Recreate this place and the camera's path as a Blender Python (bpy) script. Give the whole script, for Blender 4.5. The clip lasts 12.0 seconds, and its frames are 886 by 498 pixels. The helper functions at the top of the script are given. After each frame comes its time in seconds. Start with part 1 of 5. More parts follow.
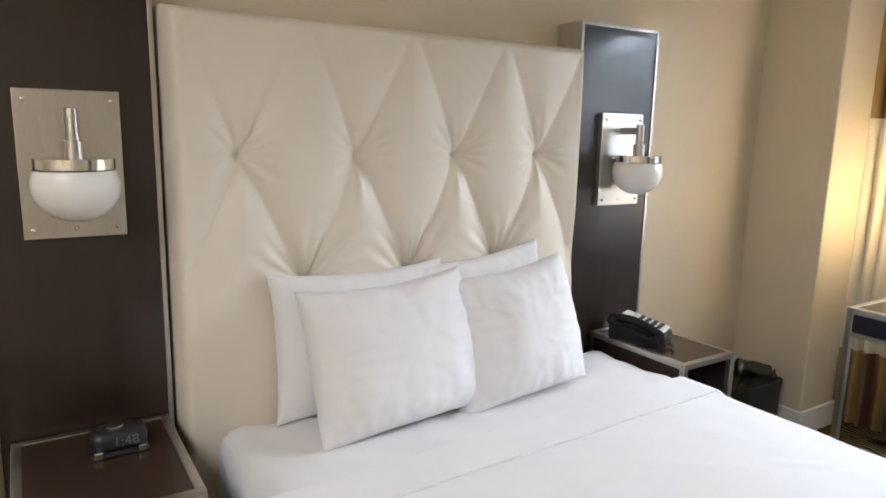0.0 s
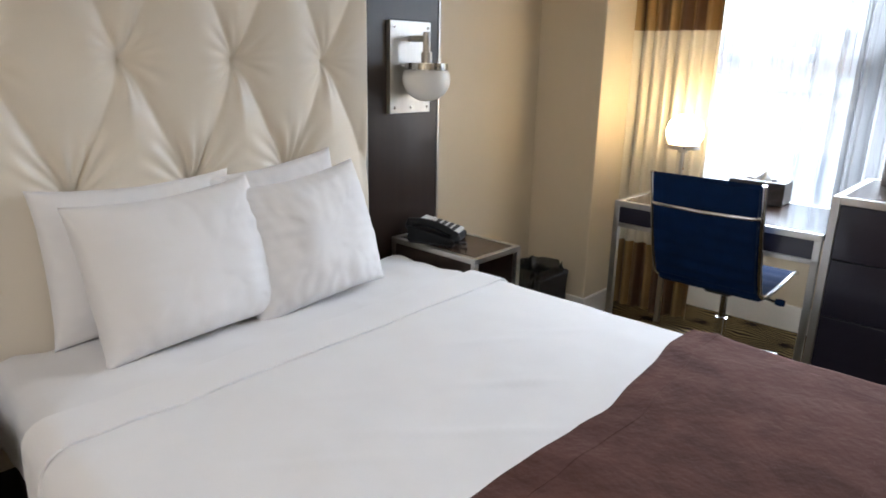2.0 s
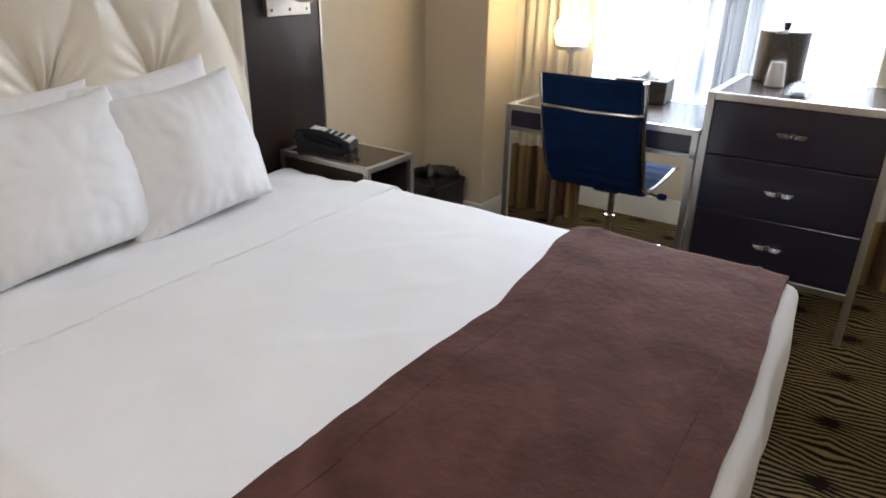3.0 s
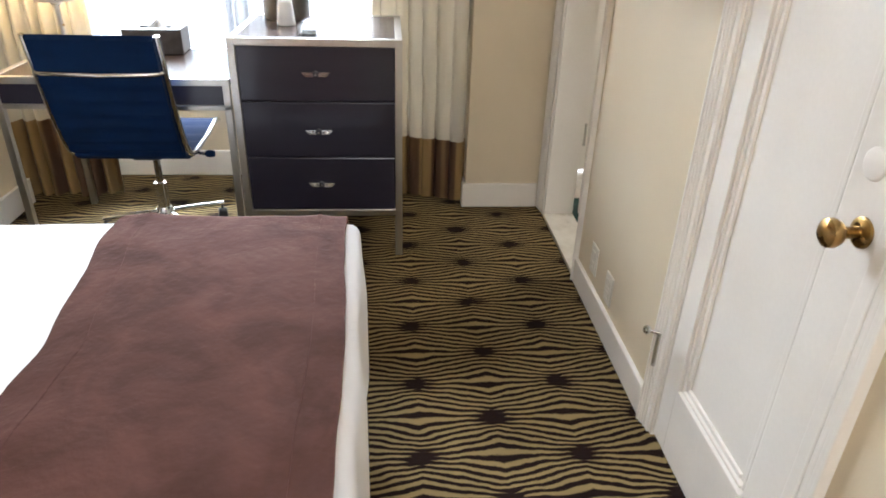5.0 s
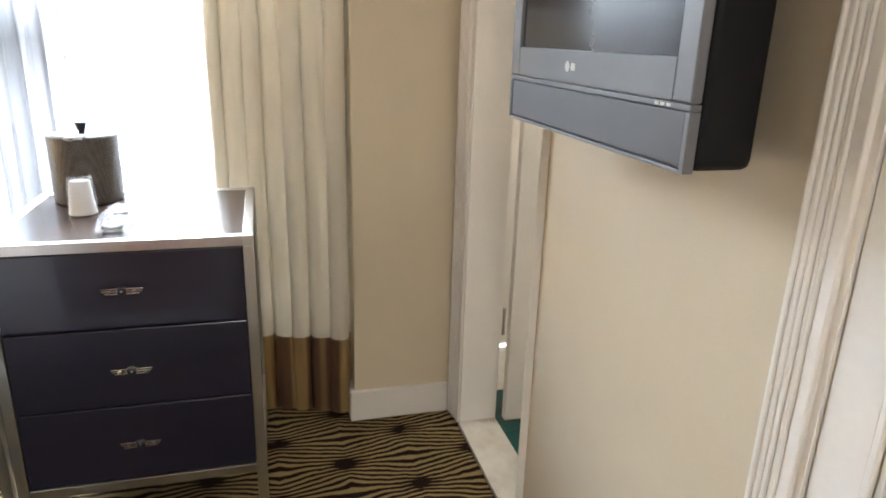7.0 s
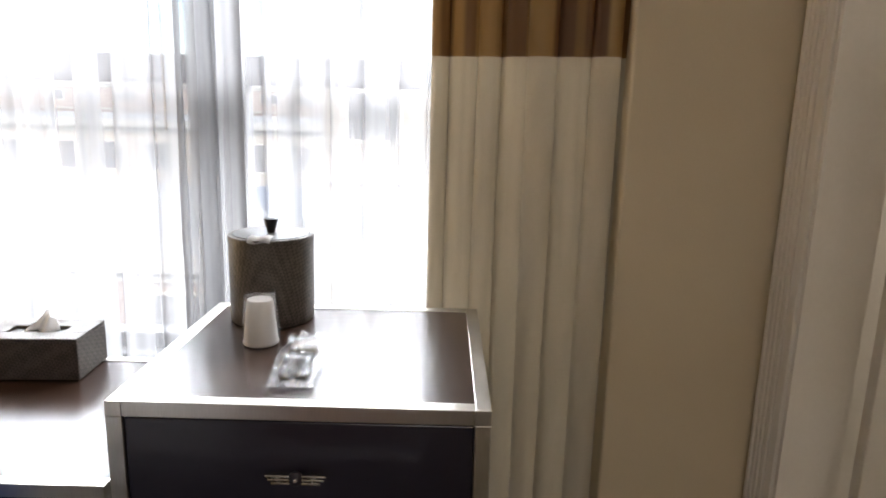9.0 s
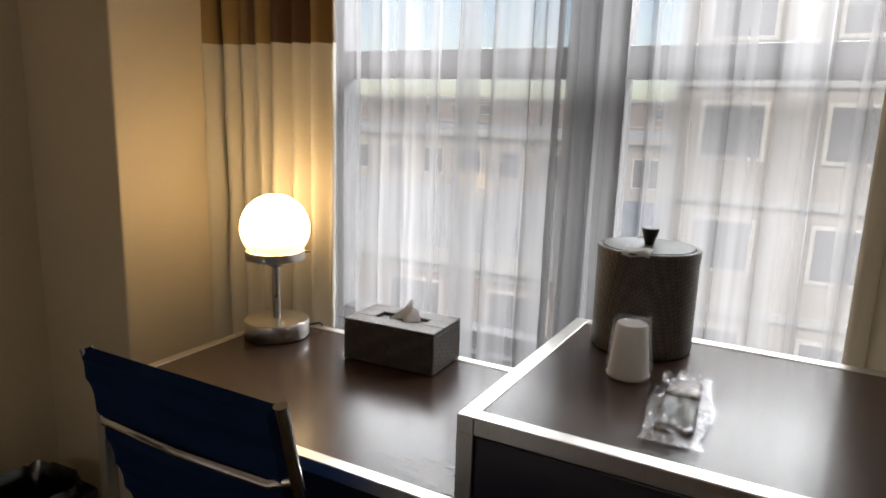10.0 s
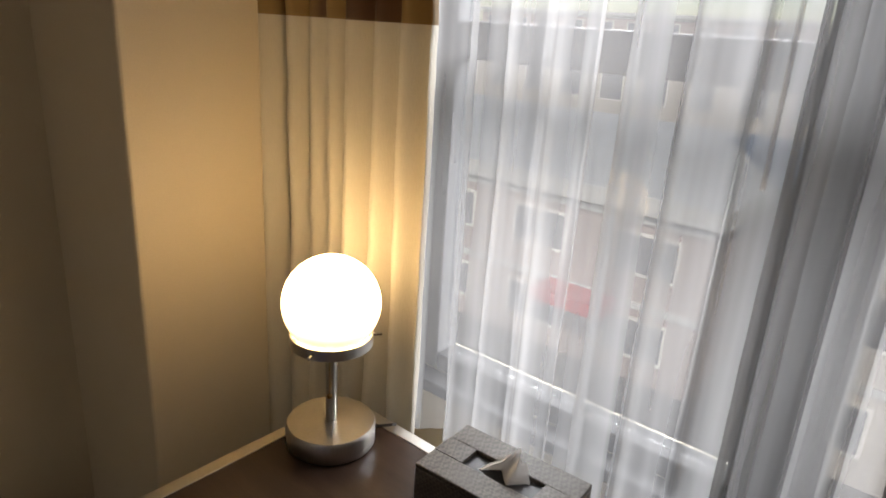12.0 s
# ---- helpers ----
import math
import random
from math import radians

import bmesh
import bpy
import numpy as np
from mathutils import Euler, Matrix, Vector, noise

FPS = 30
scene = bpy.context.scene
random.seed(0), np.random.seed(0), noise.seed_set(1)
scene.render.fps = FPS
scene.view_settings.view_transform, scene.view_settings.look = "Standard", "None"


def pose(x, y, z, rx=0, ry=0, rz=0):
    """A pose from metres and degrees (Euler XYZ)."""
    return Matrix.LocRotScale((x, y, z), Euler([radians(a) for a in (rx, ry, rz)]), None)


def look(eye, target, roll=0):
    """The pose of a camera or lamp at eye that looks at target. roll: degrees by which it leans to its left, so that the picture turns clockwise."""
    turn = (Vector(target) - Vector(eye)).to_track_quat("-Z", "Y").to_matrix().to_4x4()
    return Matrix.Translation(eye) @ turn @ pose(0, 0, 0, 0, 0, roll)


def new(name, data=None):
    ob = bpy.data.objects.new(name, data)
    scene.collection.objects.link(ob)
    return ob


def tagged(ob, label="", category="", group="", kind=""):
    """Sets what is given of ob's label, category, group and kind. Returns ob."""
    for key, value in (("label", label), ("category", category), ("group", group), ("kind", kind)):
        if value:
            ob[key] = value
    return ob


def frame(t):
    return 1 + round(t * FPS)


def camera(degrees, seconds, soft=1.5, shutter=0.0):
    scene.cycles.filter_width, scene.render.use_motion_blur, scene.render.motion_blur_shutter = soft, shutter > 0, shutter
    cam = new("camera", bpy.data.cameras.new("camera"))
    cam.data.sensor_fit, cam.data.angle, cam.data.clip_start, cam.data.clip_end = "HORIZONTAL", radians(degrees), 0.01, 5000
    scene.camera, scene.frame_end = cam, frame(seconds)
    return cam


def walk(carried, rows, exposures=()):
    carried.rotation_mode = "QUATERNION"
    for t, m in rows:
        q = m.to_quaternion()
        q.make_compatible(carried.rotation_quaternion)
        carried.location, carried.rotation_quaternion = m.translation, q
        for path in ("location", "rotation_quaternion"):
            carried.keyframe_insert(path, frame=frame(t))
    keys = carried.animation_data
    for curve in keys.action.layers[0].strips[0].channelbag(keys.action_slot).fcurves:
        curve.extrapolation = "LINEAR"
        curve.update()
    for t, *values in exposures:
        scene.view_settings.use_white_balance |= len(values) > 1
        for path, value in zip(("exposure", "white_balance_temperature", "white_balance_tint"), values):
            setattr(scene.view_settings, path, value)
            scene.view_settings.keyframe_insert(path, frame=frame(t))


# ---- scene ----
cam = camera(67.3, 12.0, soft=1.8)
PATH = [
    (0, (0.335, 0.093, 1.444), (1.394, 1.751, 1.084), 1.3),
    (0.5, (0.353, 0.09, 1.43), (1.514, 1.678, 1.067), 1.1),
    (1, (0.362, 0.075, 1.413), (1.631, 1.569, 1.017), 1.1),
    (1.5, (0.372, 0.025, 1.399), (1.73, 1.417, 0.934), 1.1),
    (2, (0.393, -0.029, 1.38), (1.811, 1.268, 0.824), 1.2),
    (2.5, (0.418, -0.06, 1.353), (1.864, 1.147, 0.68), 1.3),
    (4.5, (0.498, -0.04, 1.374), (2.234, 0.072, 0.386), 1.8),
    (5, (0.584, -0.052, 1.388), (2.346, -0.207, 0.456), 1.9),
    (5.5, (0.746, -0.089, 1.41), (2.518, -0.498, 0.577), 2.0),
    (6, (0.945, -0.096, 1.424), (2.731, -0.629, 0.699), 2.3),
    (6.5, (1.200, -0.148, 1.423), (3.014, -0.682, 0.766), 2.0),
    (8.5, (1.947, -0.047, 1.415), (3.875, -0.351, 0.979), 1.5),
    (9, (2.128, -0.011, 1.403), (4.085, -0.01, 0.992), 1.5),
    (9.5, (2.22, 0.046, 1.383), (4.117, 0.533, 0.981), 1.5),
    (10, (2.33, 0.129, 1.353), (4.05, 1.069, 0.953), 1.8),
    (10.5, (2.462, 0.228, 1.347), (4.029, 1.388, 0.901), 2.4),
    (11, (2.594, 0.353, 1.376), (4.116, 1.537, 0.844), 2.6),
    (11.5, (2.785, 0.435, 1.44), (4.261, 1.652, 0.857), 3.0),
    (12, (2.888, 0.481, 1.54), (4.348, 1.683, 0.89), 3.6),
]
EXPOSURES = [(0.0, 3.5, 5850, 10), (2.0, 3.2, 5850, 10), (2.5, 3.1, 5900, 10), (4.5, 3.95, 6000, 10), (5.0, 4.05, 6000, 10), (6.5, 4.0, 6050, 10), (8.5, 3.5, 6400, 12), (9.0, 2.8, 6700, 14), (9.5, 2.0, 6900, 14), (10.0, 1.65, 7000, 14), (12.0, 1.6, 7000, 14)]
walk(cam, [(t, look(eye, target, roll)) for t, eye, target, roll in PATH], EXPOSURES)
LAMP, SKYLIGHT, FILL = 6.5, 650.0, 4.0

# ---- world, sun, exposure ----
world = bpy.data.worlds.new("sky")
scene.world = world
world.use_nodes = True
wn = world.node_tree
sky = wn.nodes.new("ShaderNodeTexSky")
sky.sky_type, sky.sun_disc = "NISHITA", False
sky.sun_elevation, sky.sun_rotation = radians(42), radians(250)
wn.links.new(sky.outputs[0], wn.nodes["Background"].inputs[0])
wn.nodes["Background"].inputs[1].default_value = 0.05
sun = new("sun", bpy.data.lights.new("sun", "SUN"))
sun.data.energy, sun.data.angle, sun.data.color = 0.8, radians(0.5), (1.0, 0.95, 0.86)
sun.matrix_world = look((-30, -14, 40), (10, 4, 0))

# the bright sky above the window's head, beyond the opening
skylight = new("skylight", bpy.data.lights.new("skylight", "AREA"))
skylight.data.shape, skylight.data.size, skylight.data.size_y = "RECTANGLE", 8.0, 2.6
skylight.data.energy, skylight.data.color = SKYLIGHT, (0.88, 0.94, 1.0)
skylight.matrix_world = look((7.0, 0.7, 3.75), (1.2, 0.7, 1.0))
# the bathroom's ceiling lamp
bath = new("bathroom_light", bpy.data.lights.new("bathroom_light", "AREA"))
bath.data.size, bath.data.energy, bath.data.color = 0.4, 1.3, (1.0, 0.93, 0.82)
bath.matrix_world = look((3.3, -1.9, 2.43), (3.3, -1.9, 0))

# added fill light, out of view under the ceiling towards the entry
room = new("added_fill_light", bpy.data.lights.new("added_fill_light", "AREA"))
room.data.shape, room.data.size, room.data.energy, room.data.color = "DISK", 0.9, FILL, (1.0, 0.97, 0.95)
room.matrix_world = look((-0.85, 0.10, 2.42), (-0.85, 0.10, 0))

# ---- small builders ----
ORIGIN = {}


def thing(name, at, label, category, group="", kind=""):
    ob = new(name)
    ob.empty_display_size = 0.05
    ob.matrix_world = Matrix.Translation(at)
    ORIGIN[ob.name] = Vector(at)
    return tagged(ob, label, category, group, kind)


def part(name, bm, material, parent=None, label="", smooth=False):
    """Links a bmesh in world places as one mesh object under a thing or a part."""
    root = parent
    while root is not None and root.parent is not None:
        root = root.parent
    if root is not None and root.name in ORIGIN:
        bmesh.ops.translate(bm, vec=-ORIGIN[root.name], verts=bm.verts)
    bmesh.ops.recalc_face_normals(bm, faces=bm.faces)
    me = bpy.data.meshes.new(name)
    bm.to_mesh(me)
    bm.free()
    me.materials.append(material)
    if smooth:
        for p in me.polygons:
            p.use_smooth = True
        me.set_sharp_from_angle(angle=radians(40 if smooth is True else smooth))
    ob = new(name, me)
    if parent is not None:
        ob.parent = parent
    return tagged(ob, label)


def single(name, bm, material, label, category, group="", kind="", smooth=False):
    """One mesh that is a thing by itself."""
    return tagged(part(name, bm, material, None, "", smooth), label, category, group, kind)


def box(x0, x1, y0, y1, z0, z1, bevel=0.0, bm=None, seg=2):
    own = bmesh.new()
    bmesh.ops.create_cube(own, size=1.0)
    for v in own.verts:
        v.co = Vector(((x0 + x1) / 2 + v.co.x * (x1 - x0), (y0 + y1) / 2 + v.co.y * (y1 - y0), (z0 + z1) / 2 + v.co.z * (z1 - z0)))
    if bevel:
        bmesh.ops.bevel(own, geom=own.edges[:], offset=bevel, segments=seg, affect="EDGES", profile=0.5)
    return merge(bm, own)


def merge(bm, own):
    if bm is None:
        return own
    me = bpy.data.meshes.new("tmp")
    own.to_mesh(me)
    own.free()
    bm.from_mesh(me)
    bpy.data.meshes.remove(me)
    return bm


def lathe(profile, at=(0, 0, 0), seg=40, turn=None, bm=None):
    """A turned body: profile of (radius, height) from the bottom up."""
    own = bmesh.new()
    rings = []
    for r, z in profile:
        if r < 1e-5:
            rings.append([own.verts.new((0, 0, z))])
        else:
            rings.append([own.verts.new((r * math.cos(2 * math.pi * i / seg), r * math.sin(2 * math.pi * i / seg), z)) for i in range(seg)])
    for a, b in zip(rings, rings[1:]):
        for i in range(seg):
            j = (i + 1) % seg
            if len(a) == 1 and len(b) > 1:
                own.faces.new((a[0], b[i], b[j]))
            elif len(b) == 1 and len(a) > 1:
                own.faces.new((a[i], a[j], b[0]))
            elif len(a) > 1:
                own.faces.new((a[i], a[j], b[j], b[i]))
    m = Matrix.Translation(at) @ (turn if turn is not None else Matrix())
    bmesh.ops.transform(own, matrix=m, verts=own.verts)
    return merge(bm, own)


def disc_profile(r, h, bevel=0.002, z=0.0):
    return [(0, z), (r - bevel, z), (r, z + bevel), (r, z + h - bevel), (r - bevel, z + h), (0, z + h)]


def tube(points, r, seg=10, bm=None):
    own = bmesh.new()
    pts = [Vector(p) for p in points]
    rings = []
    for i, p in enumerate(pts):
        d = (pts[min(i + 1, len(pts) - 1)] - pts[max(i - 1, 0)]).normalized()
        q = d.to_track_quat("Z", "Y")
        rings.append([own.verts.new(p + q @ Vector((r * math.cos(2 * math.pi * k / seg), r * math.sin(2 * math.pi * k / seg), 0))) for k in range(seg)])
    for a, b in zip(rings, rings[1:]):
        for k in range(seg):
            own.faces.new((a[k], a[(k + 1) % seg], b[(k + 1) % seg], b[k]))
    own.faces.new(rings[0][::-1])
    own.faces.new(rings[-1])
    return merge(bm, own)


def sheet(f, nu, nv, bm=None):
    """A grid of faces from a function of u and v in 0..1."""
    own = bmesh.new()
    g = [[own.verts.new(f(i / nu, j / nv)) for j in range(nv + 1)] for i in range(nu + 1)]
    for i in range(nu):
        for j in range(nv):
            own.faces.new((g[i][j], g[i + 1][j], g[i + 1][j + 1], g[i][j + 1]))
    return merge(bm, own)


def soft_box(x0, x1, y0, y1, z0, z1, r, cuts=24, rough=0.0, scale=6.0, bm=None):
    """A box with rounded edges and a slightly uneven skin, like bedding."""
    own = bmesh.new()
    bmesh.ops.create_cube(own, size=2.0)
    bmesh.ops.subdivide_edges(own, edges=own.edges[:], cuts=cuts, use_grid_fill=True)
    c = Vector(((x0 + x1) / 2, (y0 + y1) / 2, (z0 + z1) / 2))
    h = Vector(((x1 - x0) / 2, (y1 - y0) / 2, (z1 - z0) / 2))
    rr = min(r, min(h) * 0.98)
    for v in own.verts:
        p = Vector((v.co.x * h.x, v.co.y * h.y, v.co.z * h.z))
        q = Vector([max(-h[i] + rr, min(h[i] - rr, p[i])) for i in range(3)])
        d = p - q
        if d.length > 1e-6:
            p = q + d.normalized() * rr
        n = d.normalized() if d.length > 1e-6 else Vector((0, 0, 1))
        w = c + p
        v.co = w + n * rough * noise.noise(w * scale)
    return merge(bm, own)


def lettering(text, size, material, parent, m, label=""):
    """Words as a thin mesh, lying in the xy plane of the pose m, centred."""
    cu = bpy.data.curves.new("writing", "FONT")
    cu.body, cu.size, cu.extrude = text, size, 0.0006
    cu.align_x = cu.align_y = "CENTER"
    tmp = new("writing", cu)
    me = bpy.data.meshes.new_from_object(tmp)
    bpy.data.objects.remove(tmp)
    root = parent
    while root.parent is not None:
        root = root.parent
    me.transform(Matrix.Translation(-ORIGIN[root.name]) @ m)
    me.materials.clear()
    me.materials.append(material)
    ob = new("writing", me)
    ob.parent = parent
    return tagged(ob, label)


# ---- materials ----
def nodes_of(name):
    m = bpy.data.materials.new(name)
    m.use_nodes = True
    return m, m.node_tree, m.node_tree.nodes["Principled BSDF"]


def surf(name, c1, c2=None, rough=0.5, metal=0.0, scale=8.0, fine=120.0, stretch=(1, 1, 1), bump=0.15, rvar=0.08, coat=0.0, sheen=0.0, spec=0.5):
    """A surface with a slow stain and a fine grain in its colour, gloss and relief."""
    c2 = c2 or tuple(min(1, c * 1.18) for c in c1)
    m, t, b = nodes_of(name)
    tc = t.nodes.new("ShaderNodeTexCoord")
    mp = t.nodes.new("ShaderNodeMapping")
    mp.inputs["Scale"].default_value = stretch
    t.links.new(tc.outputs["Object"], mp.inputs[0])
    n1, n2 = t.nodes.new("ShaderNodeTexNoise"), t.nodes.new("ShaderNodeTexNoise")
    n1.inputs["Scale"].default_value, n1.inputs["Detail"].default_value = scale, 4
    n2.inputs["Scale"].default_value, n2.inputs["Detail"].default_value = fine, 3
    for n in (n1, n2):
        t.links.new(mp.outputs[0], n.inputs["Vector"])
    add = t.nodes.new("ShaderNodeMath")
    add.operation = "MULTIPLY_ADD"
    t.links.new(n2.outputs[0], add.inputs[0])
    add.inputs[1].default_value = 0.5
    t.links.new(n1.outputs[0], add.inputs[2])
    ramp = t.nodes.new("ShaderNodeValToRGB")
    ramp.color_ramp.elements[0].position, ramp.color_ramp.elements[1].position = 0.5, 1.0
    ramp.color_ramp.elements[0].color, ramp.color_ramp.elements[1].color = (*c1, 1), (*c2, 1)
    t.links.new(add.outputs[0], ramp.inputs[0])
    t.links.new(ramp.outputs[0], b.inputs["Base Color"])
    rg = t.nodes.new("ShaderNodeMapRange")
    rg.inputs["To Min"].default_value, rg.inputs["To Max"].default_value = max(0.03, rough - rvar), min(1, rough + rvar)
    t.links.new(n1.outputs[0], rg.inputs["Value"])
    t.links.new(rg.outputs[0], b.inputs["Roughness"])
    b.inputs["Metallic"].default_value = metal
    b.inputs["Coat Weight"].default_value = coat
    b.inputs["Sheen Weight"].default_value = sheen
    b.inputs["Specular IOR Level"].default_value = spec
    if bump:
        bp = t.nodes.new("ShaderNodeBump")
        bp.inputs["Strength"].default_value, bp.inputs["Distance"].default_value = bump, 0.002
        t.links.new(n2.outputs[0], bp.inputs["Height"])
        t.links.new(bp.outputs[0], b.inputs["Normal"])
    return m


M_WALL = surf("beige_wall_paint", (0.64, 0.545, 0.395), (0.69, 0.595, 0.44), 0.55, scale=2.5, fine=260, bump=0.12)
M_CEIL = surf("ceiling_paint", (0.80, 0.78, 0.73), (0.85, 0.83, 0.78), 0.8, scale=3, fine=200)
M_TRIM = surf("white_gloss_paint", (0.80, 0.76, 0.70), (0.85, 0.81, 0.75), 0.32, scale=5, fine=90, bump=0.10)
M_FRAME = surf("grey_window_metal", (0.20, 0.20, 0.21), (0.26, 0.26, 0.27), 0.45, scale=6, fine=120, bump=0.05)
# dark bottom frame and sill, coloured darker still to cancel the skylight's glare
M_SILL = surf("glare_dimmed_sill_metal", (0.030, 0.030, 0.032), (0.045, 0.045, 0.047), 0.6, scale=6, fine=120, bump=0.05, spec=0.2)
M_STEEL = surf("brushed_steel", (0.50, 0.48, 0.45), (0.60, 0.58, 0.54), 0.33, 1.0, scale=14, fine=300, stretch=(1, 1, 0.12), bump=0.06)
M_CHROME = surf("chrome", (0.66, 0.65, 0.63), (0.72, 0.71, 0.69), 0.14, 1.0, scale=10, bump=0.0, rvar=0.05)
M_BRASS = surf("aged_brass", (0.30, 0.19, 0.07), (0.42, 0.28, 0.11), 0.28, 1.0, scale=30, bump=0.05)
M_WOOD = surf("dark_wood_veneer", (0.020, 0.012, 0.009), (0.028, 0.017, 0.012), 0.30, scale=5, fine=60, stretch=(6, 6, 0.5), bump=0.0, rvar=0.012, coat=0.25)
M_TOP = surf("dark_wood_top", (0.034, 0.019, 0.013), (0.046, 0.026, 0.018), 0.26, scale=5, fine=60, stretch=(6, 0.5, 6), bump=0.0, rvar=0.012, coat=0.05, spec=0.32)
M_DRAWER = surf("dark_drawer_front", (0.017, 0.015, 0.027), (0.021, 0.019, 0.033), 0.28, scale=5, fine=70, stretch=(5, 0.5, 5), bump=0.0, rvar=0.012, coat=0.2)
M_LEATHER = surf("cream_leatherette", (0.70, 0.63, 0.52), (0.75, 0.68, 0.57), 0.40, scale=4, fine=420, bump=0.10)
M_LINEN = surf("white_cotton", (0.76, 0.74, 0.735), (0.80, 0.785, 0.78), 0.85, scale=6, fine=700, bump=0.10, sheen=0.2)
M_SHEET = surf("white_sheet", (0.74, 0.72, 0.715), (0.79, 0.775, 0.77), 0.85, scale=7, fine=600, bump=0.12, sheen=0.15)
M_NAVY = surf("navy_fabric", (0.0035, 0.014, 0.050), (0.005, 0.021, 0.072), 0.85, scale=12, fine=800, bump=0.25, sheen=0.0, spec=0.12)
M_BLACK = surf("black_plastic", (0.010, 0.010, 0.011), (0.016, 0.016, 0.018), 0.38, scale=15, fine=300, bump=0.05)
M_TVGREY = surf("grey_plastic", (0.13, 0.135, 0.15), (0.16, 0.165, 0.18), 0.38, scale=15, fine=500, bump=0.05)
M_TVSTRIP = surf("dark_grey_grille", (0.08, 0.085, 0.095), (0.10, 0.105, 0.115), 0.5, scale=20, fine=900, bump=0.3)
M_SCREEN = surf("television_screen", (0.035, 0.037, 0.042), (0.04, 0.042, 0.048), 0.13, scale=2, bump=0.0, rvar=0.03)
M_TVBLACK = surf("matt_black_plastic", (0.006, 0.006, 0.007), (0.010, 0.010, 0.011), 0.55, scale=15, fine=500, bump=0.05, spec=0.2)
M_CREAM = surf("cream_curtain", (0.64, 0.59, 0.49), (0.72, 0.67, 0.57), 0.6, scale=9, fine=350, stretch=(1, 1, 0.25), bump=0.3, sheen=0.2)
M_GOLD = surf("gold_satin", (0.36, 0.235, 0.085), (0.50, 0.35, 0.15), 0.42, scale=9, fine=300, stretch=(1, 1, 0.3), bump=0.25, sheen=0.1)
M_BROWN = surf("brown_satin", (0.20, 0.12, 0.055), (0.30, 0.19, 0.09), 0.42, scale=9, fine=300, stretch=(1, 1, 0.3), bump=0.25)


def see_through(m, share, colour):
    """Lets part of the light behind a cloth glow through it."""
    t = m.node_tree
    b, out_ = t.nodes["Principled BSDF"], t.nodes["Material Output"]
    tl, mx = t.nodes.new("ShaderNodeBsdfTranslucent"), t.nodes.new("ShaderNodeMixShader")
    tl.inputs[0].default_value = (*colour, 1)
    mx.inputs[0].default_value = share
    t.links.new(b.outputs[0], mx.inputs[1])
    t.links.new(tl.outputs[0], mx.inputs[2])
    t.links.new(mx.outputs[0], out_.inputs[0])


see_through(M_CREAM, 0.18, (0.72, 0.66, 0.55))
M_WEAVE_DARK = surf("dark_lid", (0.035, 0.033, 0.032), (0.05, 0.047, 0.045), 0.4, scale=14, fine=260, bump=0.1)
M_PAPER = surf("white_paper", (0.78, 0.76, 0.74), (0.82, 0.80, 0.78), 0.9, scale=30, fine=400, bump=0.3)
M_PLASTIC = surf("white_plastic", (0.70, 0.66, 0.58), (0.75, 0.71, 0.63), 0.4, scale=12, fine=200, bump=0.05)
see_through(M_PAPER, 0.3, (0.75, 0.74, 0.73))
M_MARBLE = surf("pale_marble", (0.55, 0.51, 0.44), (0.74, 0.71, 0.64), 0.3, scale=6, fine=30, bump=0.05)
M_GREEN = surf("green_tile", (0.015, 0.075, 0.065), (0.025, 0.11, 0.095), 0.25, scale=5, fine=60, bump=0.05)
M_KEYS = surf("pale_keys", (0.55, 0.55, 0.54), (0.62, 0.62, 0.60), 0.5, scale=30, bump=0.05)
M_DARKBASE = surf("dark_bed_base", (0.02, 0.015, 0.012), (0.03, 0.022, 0.018), 0.7, scale=10, fine=200, bump=0.2)
M_RUBBER = surf("rubber", (0.012, 0.012, 0.012), (0.02, 0.02, 0.02), 0.7, scale=20, fine=200)


def woven(name, c1, c2, size):
    """A basket weave of small strips."""
    m, t, b = nodes_of(name)
    tc = t.nodes.new("ShaderNodeTexCoord")
    mp = t.nodes.new("ShaderNodeMapping")
    mp.inputs["Rotation"].default_value = (radians(45), radians(45), radians(45))
    ch = t.nodes.new("ShaderNodeTexChecker")
    ch.inputs["Scale"].default_value = 1 / size
    wv = t.nodes.new("ShaderNodeTexNoise")
    wv.inputs["Scale"].default_value = 60
    t.links.new(tc.outputs["Object"], mp.inputs[0])
    t.links.new(mp.outputs[0], ch.inputs["Vector"])
    t.links.new(tc.outputs["Object"], wv.inputs["Vector"])
    ch.inputs["Color1"].default_value, ch.inputs["Color2"].default_value = (*c1, 1), (*c2, 1)
    mx = t.nodes.new("ShaderNodeMix")
    mx.data_type = "RGBA"
    mx.blend_type = "MULTIPLY"
    mx.inputs["Factor"].default_value = 0.6
    t.links.new(ch.outputs[0], mx.inputs["A"])
    t.links.new(wv.outputs[0], mx.inputs["B"])
    t.links.new(mx.outputs["Result"], b.inputs["Base Color"])
    bp = t.nodes.new("ShaderNodeBump")
    bp.inputs["Strength"].default_value, bp.inputs["Distance"].default_value = 0.6, 0.002
    t.links.new(ch.outputs[1], bp.inputs["Height"])
    t.links.new(bp.outputs[0], b.inputs["Normal"])
    b.inputs["Roughness"].default_value = 0.5
    return m


M_WEAVE = woven("woven_grey_brown", (0.085, 0.072, 0.060), (0.15, 0.128, 0.108), 0.006)


